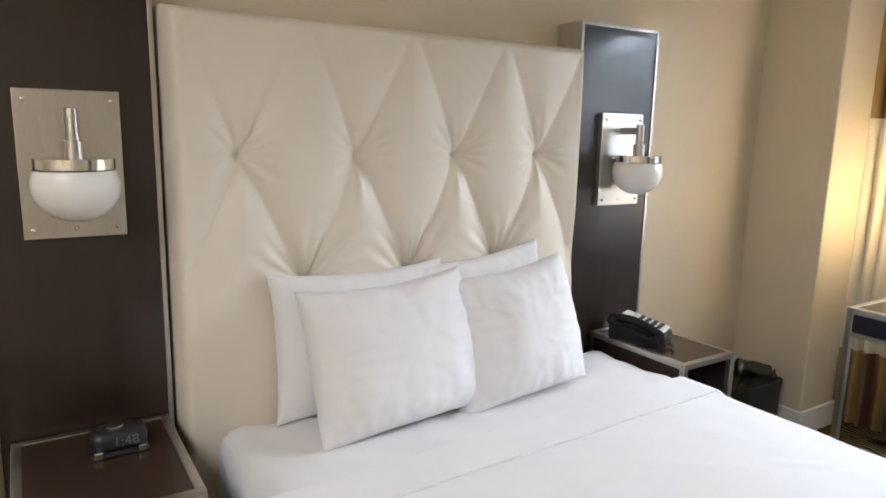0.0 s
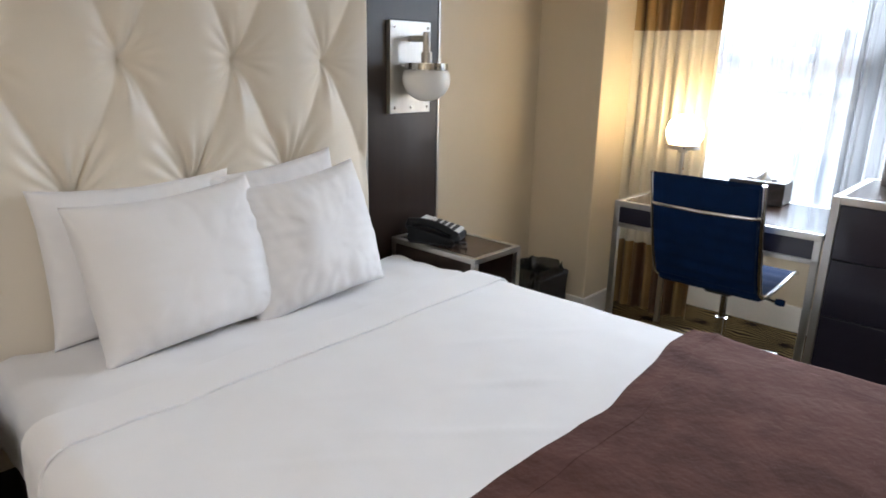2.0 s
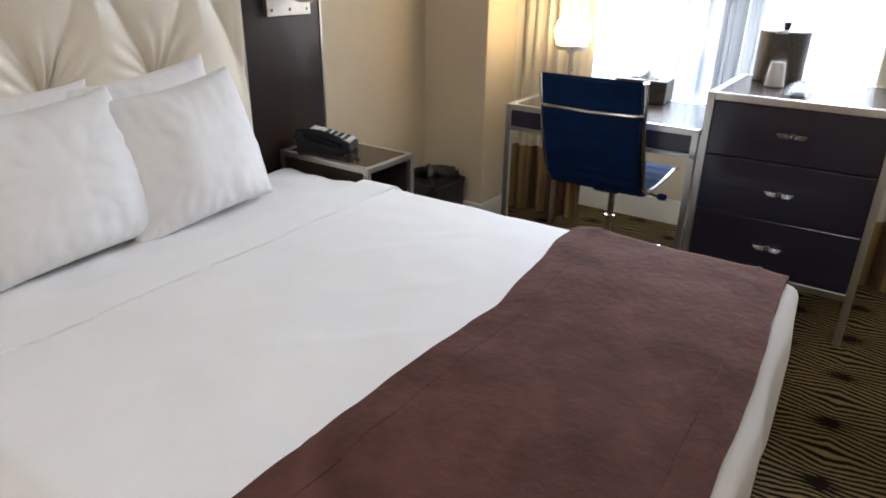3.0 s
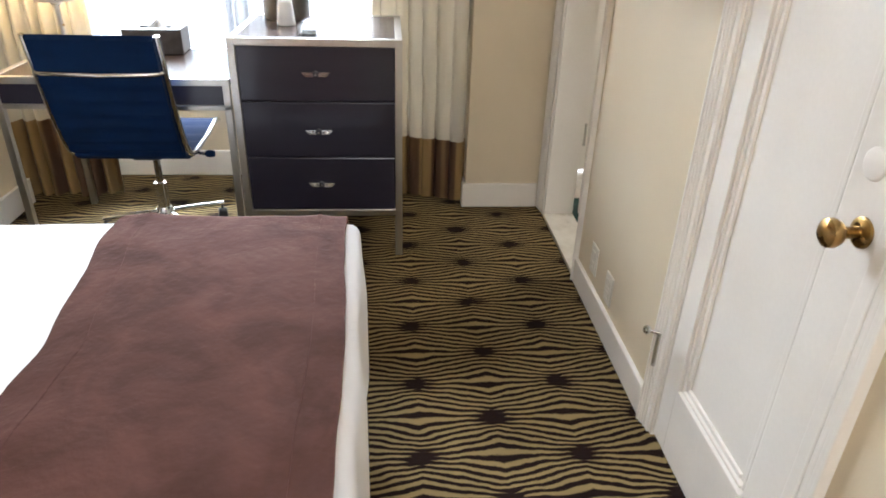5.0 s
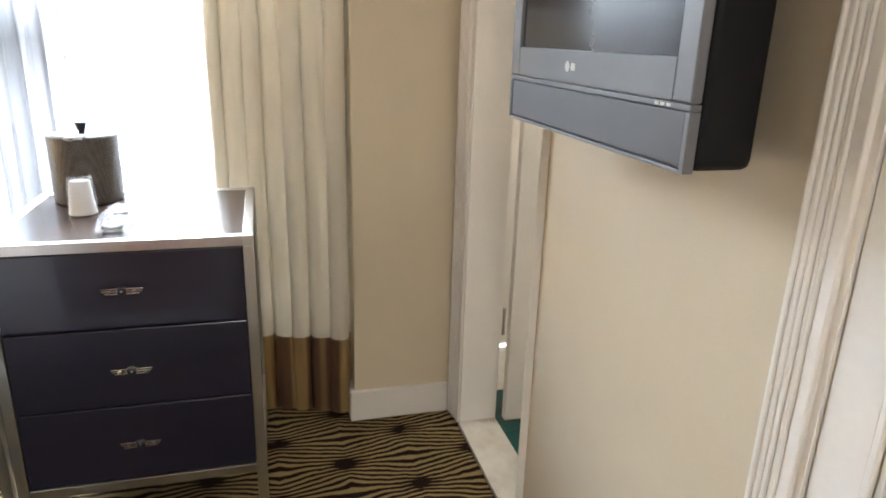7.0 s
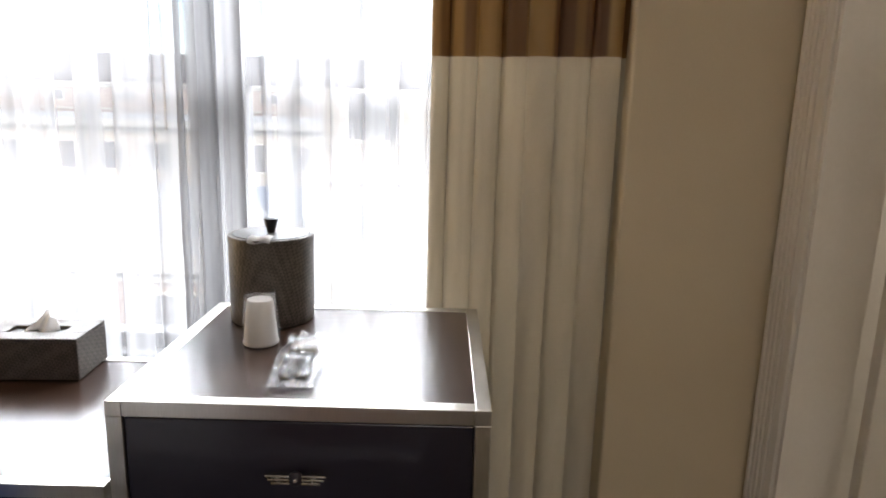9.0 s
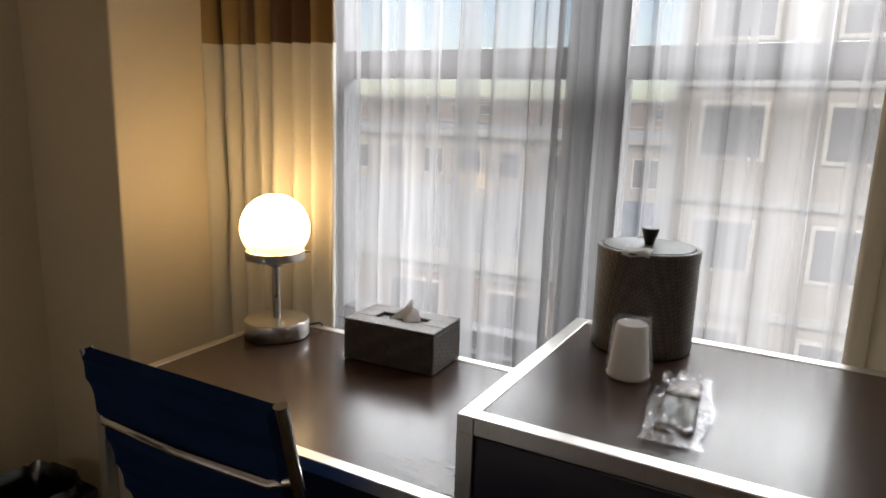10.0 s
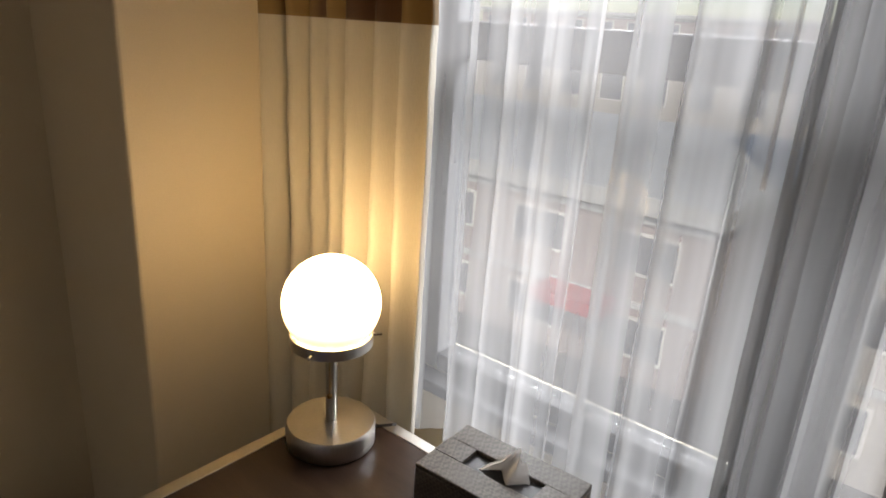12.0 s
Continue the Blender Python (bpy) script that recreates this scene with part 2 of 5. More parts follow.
def velvet():
    m, t, b = nodes_of("brown_velvet")
    tc = t.nodes.new("ShaderNodeTexCoord")
    n1, n2 = t.nodes.new("ShaderNodeTexNoise"), t.nodes.new("ShaderNodeTexNoise")
    n1.inputs["Scale"].default_value, n1.inputs["Detail"].default_value, n1.inputs["Distortion"].default_value = 6, 10, 1.0
    n2.inputs["Scale"].default_value, n2.inputs["Detail"].default_value = 45, 6
    for n in (n1, n2):
        t.links.new(tc.outputs["Object"], n.inputs["Vector"])
    ramp = t.nodes.new("ShaderNodeValToRGB")
    ramp.color_ramp.elements[0].position, ramp.color_ramp.elements[1].position = 0.32, 0.72
    ramp.color_ramp.elements[0].color, ramp.color_ramp.elements[1].color = (0.058, 0.023, 0.017, 1), (0.108, 0.046, 0.036, 1)
    t.links.new(n1.outputs[0], ramp.inputs[0])
    t.links.new(ramp.outputs[0], b.inputs["Base Color"])
    bp = t.nodes.new("ShaderNodeBump")
    bp.inputs["Strength"].default_value, bp.inputs["Distance"].default_value = 0.8, 0.004
    t.links.new(n2.outputs[0], bp.inputs["Height"])
    t.links.new(bp.outputs[0], b.inputs["Normal"])
    b.inputs["Roughness"].default_value = 0.9
    b.inputs["Sheen Weight"].default_value, b.inputs["Sheen Roughness"].default_value = 0.35, 0.35
    b.inputs["Sheen Tint"].default_value = (0.8, 0.46, 0.40, 1)
    b.inputs["Specular IOR Level"].default_value = 0.15
    return m


M_VELVET = velvet()


def carpet():
    """Dark pile with olive lines that bend together at rows of staggered dark bursts."""
    m, t, b = nodes_of("patterned_carpet")

    def op(kind, a, c=None, d=None):
        n = t.nodes.new("ShaderNodeMath")
        n.operation = kind
        for k, v in enumerate((a, c, d)):
            if v is None:
                continue
            if isinstance(v, (int, float)):
                n.inputs[k].default_value = v
            else:
                t.links.new(v, n.inputs[k])
        return n.outputs[0]

    tc = t.nodes.new("ShaderNodeTexCoord")
    wob = t.nodes.new("ShaderNodeTexNoise")
    wob.inputs["Scale"].default_value, wob.inputs["Detail"].default_value = 14, 2
    t.links.new(tc.outputs["Object"], wob.inputs["Vector"])
    sp = t.nodes.new("ShaderNodeSeparateXYZ")
    t.links.new(tc.outputs["Object"], sp.inputs[0])
    x = op("ADD", sp.outputs[0], -2.603)
    y = op("ADD", sp.outputs[1], 0.132)
    x = op("MULTIPLY_ADD", op("ADD", wob.outputs[0], -0.5), 0.022, x)
    # triangle wave across the columns: 1 on a column of bursts, -1 on the next
    tri = op("MULTIPLY_ADD", op("PINGPONG", op("ABSOLUTE", y), 0.228), -2 / 0.228, 1.0)
    s = op("SINE", op("MULTIPLY", x, 2 * math.pi / 0.322))
    c = op("COSINE", op("MULTIPLY", x, 2 * math.pi / 0.322))
    warp = op("MULTIPLY_ADD", op("MULTIPLY", tri, s), 0.62 * 0.322 / (2 * math.pi), x)
    line = op("SINE", op("MULTIPLY", warp, 2 * math.pi * 13 / 0.322))
    near = op("MULTIPLY", tri, c)
    # dark bursts, drawn out along the lines
    tight = op("MULTIPLY", op("POWER", op("ABSOLUTE", c), 5.0), op("POWER", op("ABSOLUTE", tri), 2.2))
    burst = op("MULTIPLY", op("GREATER_THAN", near, 0.0), tight)
    cut = op("MULTIPLY_ADD", op("MULTIPLY", burst, op("MULTIPLY_ADD", wob.outputs[0], 3.4, -0.6)), 2.0, 0.08)
    fine = t.nodes.new("ShaderNodeTexNoise")
    fine.inputs["Scale"].default_value, fine.inputs["Detail"].default_value = 330, 2
    t.links.new(tc.outputs["Object"], fine.inputs["Vector"])
    v = op("MULTIPLY_ADD", op("ADD", fine.outputs[0], -0.5), 1.8, op("SUBTRACT", line, cut))
    ramp = t.nodes.new("ShaderNodeValToRGB")
    ramp.color_ramp.elements[0].position, ramp.color_ramp.elements[1].position = 0.38, 0.62
    ramp.color_ramp.elements[0].color, ramp.color_ramp.elements[1].color = (0.020, 0.010, 0.008, 1), (0.34, 0.25, 0.11, 1)
    t.links.new(op("MULTIPLY_ADD", v, 0.5, 0.5), ramp.inputs[0])
    big = t.nodes.new("ShaderNodeTexNoise")
    big.inputs["Scale"].default_value = 3
    t.links.new(tc.outputs["Object"], big.inputs["Vector"])
    mx = t.nodes.new("ShaderNodeMix")
    mx.data_type, mx.blend_type = "RGBA", "MULTIPLY"
    mx.inputs["Factor"].default_value = 0.5
    t.links.new(ramp.outputs[0], mx.inputs["A"])
    t.links.new(big.outputs[0], mx.inputs["B"])
    t.links.new(mx.outputs["Result"], b.inputs["Base Color"])
    bp = t.nodes.new("ShaderNodeBump")
    bp.inputs["Strength"].default_value, bp.inputs["Distance"].default_value = 0.7, 0.003
    t.links.new(fine.outputs[0], bp.inputs["Height"])
    t.links.new(bp.outputs[0], b.inputs["Normal"])
    b.inputs["Roughness"].default_value = 0.95
    b.inputs["Specular IOR Level"].default_value = 0.1
    return m


M_CARPET = carpet()


def sheer_cloth(name, clear, tint):
    """Thin woven cloth: part open mesh, part glowing through, part lit from the room."""
    m = bpy.data.materials.new(name)
    m.use_nodes = True
    t = m.node_tree
    t.nodes.clear()
    out = t.nodes.new("ShaderNodeOutputMaterial")
    tr, tl, df = t.nodes.new("ShaderNodeBsdfTransparent"), t.nodes.new("ShaderNodeBsdfTranslucent"), t.nodes.new("ShaderNodeBsdfDiffuse")
    tl.inputs[0].default_value = df.inputs[0].default_value = (*tint, 1)
    a, b = t.nodes.new("ShaderNodeMixShader"), t.nodes.new("ShaderNodeMixShader")
    a.inputs[0].default_value = 0.35
    t.links.new(tl.outputs[0], a.inputs[1])
    t.links.new(df.outputs[0], a.inputs[2])
    tc, mp, nz = t.nodes.new("ShaderNodeTexCoord"), t.nodes.new("ShaderNodeMapping"), t.nodes.new("ShaderNodeTexNoise")
    mp.inputs["Scale"].default_value = (3, 5, 0.12)
    nz.inputs["Scale"].default_value = 4
    t.links.new(tc.outputs["Object"], mp.inputs[0])
    t.links.new(mp.outputs[0], nz.inputs["Vector"])
    rg = t.nodes.new("ShaderNodeMapRange")
    rg.inputs["From Min"].default_value, rg.inputs["From Max"].default_value = 0.36, 0.64
    rg.inputs["To Min"].default_value, rg.inputs["To Max"].default_value = clear - 0.20, clear + 0.20
    t.links.new(nz.outputs[0], rg.inputs["Value"])
    t.links.new(rg.outputs[0], b.inputs[0])
    t.links.new(a.outputs[0], b.inputs[1])
    t.links.new(tr.outputs[0], b.inputs[2])
    t.links.new(b.outputs[0], out.inputs[0])
    return m


M_SHEER = sheer_cloth("white_voile", 0.38, (0.31, 0.31, 0.315))


def clear_sheet(name, gloss, rough, tint):
    """A thin clear pane or film: see-through with a mirror film on it."""
    m = bpy.data.materials.new(name)
    m.use_nodes = True
    t = m.node_tree
    t.nodes.clear()
    out = t.nodes.new("ShaderNodeOutputMaterial")
    tr, gl, mx = t.nodes.new("ShaderNodeBsdfTransparent"), t.nodes.new("ShaderNodeBsdfGlossy"), t.nodes.new("ShaderNodeMixShader")
    tr.inputs[0].default_value = (*tint, 1)
    gl.inputs["Roughness"].default_value = rough
    mx.inputs[0].default_value = gloss
    t.links.new(tr.outputs[0], mx.inputs[1])
    t.links.new(gl.outputs[0], mx.inputs[2])
    t.links.new(mx.outputs[0], out.inputs[0])
    return m


M_GLASS = clear_sheet("window_glass", 0.05, 0.02, (0.94, 0.96, 0.96))
M_WRAP = clear_sheet("thin_wrap", 0.14, 0.3, (0.97, 0.97, 0.97))
M_FILM = clear_sheet("clear_film", 0.20, 0.22, (0.93, 0.93, 0.94))
M_BAG = clear_sheet("bin_liner", 0.10, 0.25, (0.16, 0.17, 0.17))


def opal(name, strength, colour):
    m, t, b = nodes_of(name)
    b.inputs["Base Color"].default_value = (0.80, 0.78, 0.74, 1)
    b.inputs["Roughness"].default_value = 0.22
    b.inputs["Subsurface Weight"].default_value = 0.25
    b.inputs["Subsurface Radius"].default_value = (0.02, 0.02, 0.02)
    if strength:
        tc, sp, rg = t.nodes.new("ShaderNodeTexCoord"), t.nodes.new("ShaderNodeSeparateXYZ"), t.nodes.new("ShaderNodeMapRange")
        t.links.new(tc.outputs["Generated"], sp.inputs[0])
        t.links.new(sp.outputs[2], rg.inputs["Value"])
        rg.interpolation_type = "SMOOTHSTEP"
        rg.inputs["From Min"].default_value, rg.inputs["From Max"].default_value = -0.05, 0.95
        rg.inputs["To Min"].default_value, rg.inputs["To Max"].default_value = strength * 0.04, strength
        t.links.new(rg.outputs[0], b.inputs["Emission Strength"])
        b.inputs["Emission Color"].default_value = (*colour, 1)
    return m


M_OPAL = opal("opal_glass", 0, None)
M_LIT = opal("lit_opal_glass", LAMP, (1.0, 0.70, 0.34))

# ---- the room's shell ----
WALL_N, WALL_S, WALL_W, WIN_X, CEIL = 2.10, -0.815, -1.60, 4.12, 2.50
NICHE_Y = 1.825
COL_X, COL_Y, COL2_X, COL2_Y = 3.447, 1.715, 3.68, -0.425


def shell(name, bm, material, label, category="wall"):
    return single(name, bm, material, label, category, kind="structure")


shell("floor", box(WALL_W - 0.12, 4.30, WALL_S - 0.02, WALL_N + 0.12, -0.15, 0.0), M_CARPET, "dark brown carpet with olive wavy lines and bursts", "carpet")
shell("ceiling", box(WALL_W - 0.12, 4.36, -3.0, WALL_N + 0.12, CEIL, CEIL + 0.15), M_CEIL, "plain off-white painted ceiling", "ceiling")
shell("wall_north", box(WALL_W - 0.12, COL_X, WALL_N, WALL_N + 0.12, 0, CEIL), M_WALL, "beige painted wall behind the bed")
shell("wall_west", box(WALL_W - 0.12, WALL_W, WALL_S, WALL_N, 0, CEIL), M_WALL, "beige painted plain wall")
shell("wall_column_north", box(COL_X, 3.745, COL_Y, WALL_N + 0.12, 0, CEIL, 0.006, bm=box(3.745, 4.30, NICHE_Y, WALL_N + 0.12, 0, CEIL)), M_WALL, "beige painted column beside the window")
shell("wall_column_south", box(COL2_X, 4.30, WALL_S, COL2_Y, 0, CEIL, 0.006), M_WALL, "beige painted column between curtain and doorway")
# window wall with its opening
WY0, WY1, WZ0, WZ1 = -0.30, 1.58, 0.635, 2.20
bm = box(WIN_X, 4.30, COL2_Y, NICHE_Y, 0, WZ0)
box(WIN_X, 4.30, COL2_Y, NICHE_Y, WZ1, CEIL, bm=bm)
box(WIN_X, 4.30, COL2_Y, WY0, WZ0, WZ1, bm=bm)
box(WIN_X, 4.30, WY1, NICHE_Y, WZ0, WZ1, bm=bm)
shell("wall_east", bm, M_WALL, "beige painted wall under and round the window")
# south wall with the bathroom doorway and the closet doorway
DX0, DX1, DH = 2.950, 3.57, 2.03
CX0, CX1 = 1.455, 2.034
bm = box(WALL_W, CX0, WALL_S - 0.14, WALL_S, 0, CEIL)
box(CX1, DX0, WALL_S - 0.14, WALL_S, 0, CEIL, bm=bm)
box(DX1, 4.30, WALL_S - 0.14, WALL_S, 0, CEIL, bm=bm)
box(CX0, CX1, WALL_S - 0.14, WALL_S, DH, CEIL, bm=bm)
box(DX0, DX1, WALL_S - 0.14, WALL_S, DH, CEIL, bm=bm)
shell("wall_south", bm, M_WALL, "beige painted wall with two doorways")
# closet behind the white door, bathroom behind the doorway
shell("wall_closet", box(CX0 - 0.1, CX1 + 0.1, WALL_S - 0.75, WALL_S - 0.70, 0, CEIL), M_TRIM, "white back wall of the closet")
bm = box(2.55, 4.30, -3.0, -2.9, 0, CEIL)
box(2.45, 2.55, -3.0, WALL_S - 0.14, 0, CEIL, bm=bm)
box(4.20, 4.30, -2.9, WALL_S - 0.14, 0, CEIL, bm=bm)
shell("wall_bathroom", bm, M_TRIM, "white bathroom walls")
shell("floor_bathroom", box(2.55, 4.20, -2.9, WALL_S - 0.145, -0.15, -0.02), M_MARBLE, "tiled bathroom floor bed", "floor")


def baseboard(name, x0, x1, y0, y1, h=0.125):
    bm = box(x0, x1, y0, y1, 0.0, h, 0.004)
    return shell(name, bm, M_TRIM, "white painted baseboard", "baseboard")


baseboard("baseboard_north", WALL_W, COL_X - 0.016, WALL_N - 0.016, WALL_N + 0.003)
baseboard("baseboard_column_north", COL_X - 0.016, COL_X + 0.002, COL_Y - 0.016, WALL_N - 0.016)
baseboard("baseboard_column_north_side", COL_X + 0.002, 3.745, COL_Y - 0.016, COL_Y + 0.002)
baseboard("baseboard_column_south", COL2_X - 0.016, COL2_X + 0.002, WALL_S + 0.025, COL2_Y + 0.016)
baseboard("baseboard_column_south_side", COL2_X + 0.002, WIN_X, COL2_Y - 0.002, COL2_Y + 0.016)
baseboard("baseboard_east", WIN_X - 0.016, WIN_X + 0.003, COL2_Y + 0.016, NICHE_Y, 0.14)
baseboard("baseboard_south", 2.0965, 2.9235, WALL_S - 0.002, WALL_S + 0.016, 0.105)
baseboard("baseboard_south_rear", WALL_W, 1.365, WALL_S - 0.002, WALL_S + 0.016, 0.105)
baseboard("baseboard_west", WALL_W - 0.002, WALL_W + 0.016, WALL_S + 0.016, WALL_N - 0.016)


def casing(name, x0, x1, w, h, w2=None):
    """A moulded door casing: stepped strips up both sides and over the head."""
    th = thing(name, ((x0 + x1) / 2, WALL_S, 0), "white painted moulded door casing", "door casing", kind="structure")
    strips = ((0.0, 0.34, 0.010), (0.34, 0.44, 0.014), (0.44, 0.56, 0.012), (0.56, 0.70, 0.016), (0.70, 0.86, 0.019), (0.86, 1.0, 0.023))
    for side, sgn, xe in (("jamb_strip", -1, x0), ("jamb_strip", 1, x1)):
        ww = (w2 or w) if sgn > 0 else w
        for a, b, d in strips:
            xs = sorted((xe + sgn * a * ww, xe + sgn * b * ww))
            part(side, box(xs[0], xs[1], WALL_S - 0.002, WALL_S + d, 0, h + w * b, 0.003), M_TRIM, th)
    for a, b, d in strips:
        part("head_strip", box(x0 - a * w, x1 + a * (w2 or w), WALL_S - 0.002, WALL_S + d - 0.001, h + a * w, h + b * w, 0.003), M_TRIM, th)
    bm = box(x0 - 0.002, x0 + 0.012, WALL_S - 0.142, WALL_S + 0.001, 0, h)
    box(x1 - 0.012, x1 + 0.002, WALL_S - 0.142, WALL_S + 0.001, 0, h, bm=bm)
    box(x0 + 0.012, x1 - 0.012, WALL_S - 0.142, WALL_S + 0.001, h - 0.012, h + 0.002, bm=bm)
    part("jamb_lining", bm, M_TRIM, th)
    return th


casing("door_casing_closet", CX0, CX1, 0.085, DH, 0.062)
casing("door_casing_bathroom", DX0, DX1, 0.026, DH, 0.10)
bm = box(DX0 + 0.012, DX1 - 0.012, WALL_S - 0.142, WALL_S + 0.008, -0.01, 0.012, 0.003)
shell("threshold", bm, M_MARBLE, "pale marble threshold in the bathroom doorway", "threshold")

# closet door: one tall sunk panel in stiles and rails
door = thing("door_1", (CX0, WALL_S, 0), "closed white painted closet door with one tall panel", "door", kind="structure")
d0, d1, dy = CX0 + 0.014, CX1 - 0.014, WALL_S - 0.004
pz0, pz1, px0, px1 = 0.225, 1.88, 1.575, 1.945
bm = box(d0, px0, dy - 0.035, dy, 0.012, DH - 0.016, 0.0025)
box(px1, d1, dy - 0.035, dy, 0.012, DH - 0.016, 0.0025, bm=bm)
box(px0, px1, dy - 0.035, dy - 0.0005, 0.012, pz0, bm=bm)
box(px0, px1, dy - 0.035, dy - 0.0005, pz1, DH - 0.016, bm=bm)
part("leaf", bm, M_TRIM, door)
part("panel", box(px0 - 0.002, px1 + 0.002, dy - 0.030, dy - 0.016, pz0 - 0.002, pz1 + 0.002), M_TRIM, door)
for k, (w0, w1, dd) in enumerate(((0.0, 0.010, 0.003), (0.013, 0.023, -0.004), (0.026, 0.040, -0.009))):
    bm = box(px0 + w0, px0 + w1, dy - 0.02, min(dy + dd, dy - 0.006) - 0.003 * k, pz0 + w0, pz1 - w0, 0.002)
    box(px1 - w1, px1 - w0, dy - 0.02, dy + dd, pz0 + w0, pz1 - w0, 0.002, bm=bm)
    box(px0 + w1, px1 - w1, dy - 0.02, dy + dd, pz0 + w0, pz0 + w1, 0.002, bm=bm)
    box(px0 + w1, px1 - w1, dy - 0.02, dy + dd, pz1 - w1, pz1 - w0, 0.002, bm=bm)
    part("moulding", bm, M_TRIM, door)
out = Matrix.Rotation(radians(-90), 4, "X")
knob = part("door_knob", lathe([(0, 0.0), (0.011, 0.0), (0.010, 0.028), (0.012, 0.031), (0.021, 0.036), (0.0255, 0.046), (0.024, 0.056), (0.016, 0.062), (0, 0.064)], (1.505, dy + 0.006, 0.925), 32, out), M_BRASS, door, "aged brass round knob", True)
part("rosette", lathe([(0, 0), (0.027, 0), (0.026, 0.004), (0.018, 0.008), (0, 0.008)], (1.505, dy, 0.925), 32, out), M_BRASS, knob, smooth=True)
part("cover_disc", lathe([(0, 0), (0.028, 0), (0.027, 0.002), (0.024, 0.0035), (0, 0.0035)], (1.527, dy, 1.035), 32, out), M_TRIM, door, "painted-over round lock cover", True)


def hinge(parent, x, y, z):
    bm = tube([(x, y, z - 0.045), (x, y, z + 0.045)], 0.006, 12)
    for zz in (-0.05, 0.05):
        lathe([(0, -0.004), (0.006, -0.003), (0.007, 0), (0.006, 0.003), (0, 0.004)], (x, y, z + zz), 12, bm=bm)
    return part("hinge", bm, M_STEEL, parent, "worn metal butt hinge", True)


hg = hinge(door, CX1 + 0.001, WALL_S + 0.034, 0.30)
hinge(door, CX1 + 0.001, WALL_S + 0.034, 1.75)
bm = tube([(CX1 + 0.001, WALL_S + 0.034, 0.355), (CX1 + 0.006, WALL_S + 0.050, 0.358), (CX1 + 0.014, WALL_S + 0.062, 0.358)], 0.005, 10)
lathe([(0, 0), (0.012, 0.001), (0.013, 0.008), (0.009, 0.014), (0, 0.015)], (CX1 + 0.014, WALL_S + 0.060, 0.358), 16, Matrix.Rotation(radians(-80), 4, "X"), bm=bm)
part("door_stop", bm, M_CHROME, hg, "chrome hinge-pin door stop", True)

# bathroom door, standing open into the bathroom
door2 = thing("door_2", (DX1 - 0.02, WALL_S - 0.15, 0), "white painted bathroom door standing open inwards", "door", kind="structure")
bm = box(3.515, 3.550, -1.49, WALL_S - 0.165, 0.02, DH - 0.016, 0.003)
part("leaf", bm, M_TRIM, door2)
bm = box(3.508, 3.516, -1.38, -1.09, 0.25, 1.85, 0.003)
part("panel", bm, M_TRIM, door2)
hinge(door2, 3.553, WALL_S - 0.152, 0.42)
hinge(door2, 3.553, WALL_S - 0.152, 1.65)

# window in its opening
win = thing("window_1", (WIN_X, 0.66, WZ0), "tall window with a broad middle post and a transom", "window", kind="structure")
fx0, fx1 = WIN_X + 0.02, WIN_X + 0.10
# the bottom rail takes the sill's glare-cancelling dark colour
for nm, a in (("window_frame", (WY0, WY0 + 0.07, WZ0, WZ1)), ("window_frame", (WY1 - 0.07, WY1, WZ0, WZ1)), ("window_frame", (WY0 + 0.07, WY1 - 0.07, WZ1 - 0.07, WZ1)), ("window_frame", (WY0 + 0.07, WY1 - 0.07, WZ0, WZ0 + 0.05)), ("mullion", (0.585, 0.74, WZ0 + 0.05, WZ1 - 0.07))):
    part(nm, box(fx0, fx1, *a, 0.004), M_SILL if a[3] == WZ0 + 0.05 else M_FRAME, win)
for y0, y1 in ((WY0 + 0.07, 0.585), (0.74, WY1 - 0.07)):
    part("transom", box(fx0 + 0.01, fx1 - 0.01, y0, y1, 1.457, 1.542, 0.004), M_FRAME, win)
    for z0, z1 in ((WZ0 + 0.05, 1.457), (1.542, WZ1 - 0.07)):
        pane = part("pane", box(fx0 + 0.035, fx0 + 0.041, y0 + 0.002, y1 - 0.002, z0 + 0.002, z1 - 0.002), M_GLASS, win)
        pane.visible_shadow = False
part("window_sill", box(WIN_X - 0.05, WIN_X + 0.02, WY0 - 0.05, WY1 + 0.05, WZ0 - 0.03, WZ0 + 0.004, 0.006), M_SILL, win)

# ---- bed ----
bed = thing("bed", (1.47, 1.0, 0), "low bed with a dark upholstered base", "bed")
part("frame", box(0.78, 2.18, 0.10, 1.90, 0.10, 0.34, 0.015), M_DARKBASE, bed)
for x in (0.84, 2.10):
    for y in (0.16, 1.80):
        part("leg", box(x - 0.03, x + 0.03, y - 0.03, y + 0.03, 0.0, 0.10, 0.004), M_BLACK, bed)
mat_ = thing("mattress", (1.47, 1.0, 0.34), "white mattress in a fitted sheet", "mattress")
part("sheet", soft_box(0.735, 2.228, 0.06, 1.895, 0.342, 0.608, 0.07, 40, 0.011, 11), M_SHEET, mat_, smooth=60)
part("piping", tube([(0.745, 0.10, 0.40), (0.737, 0.6, 0.40), (0.737, 1.4, 0.40), (0.745, 1.86, 0.40)], 0.006), M_LINEN, mat_, smooth=True)


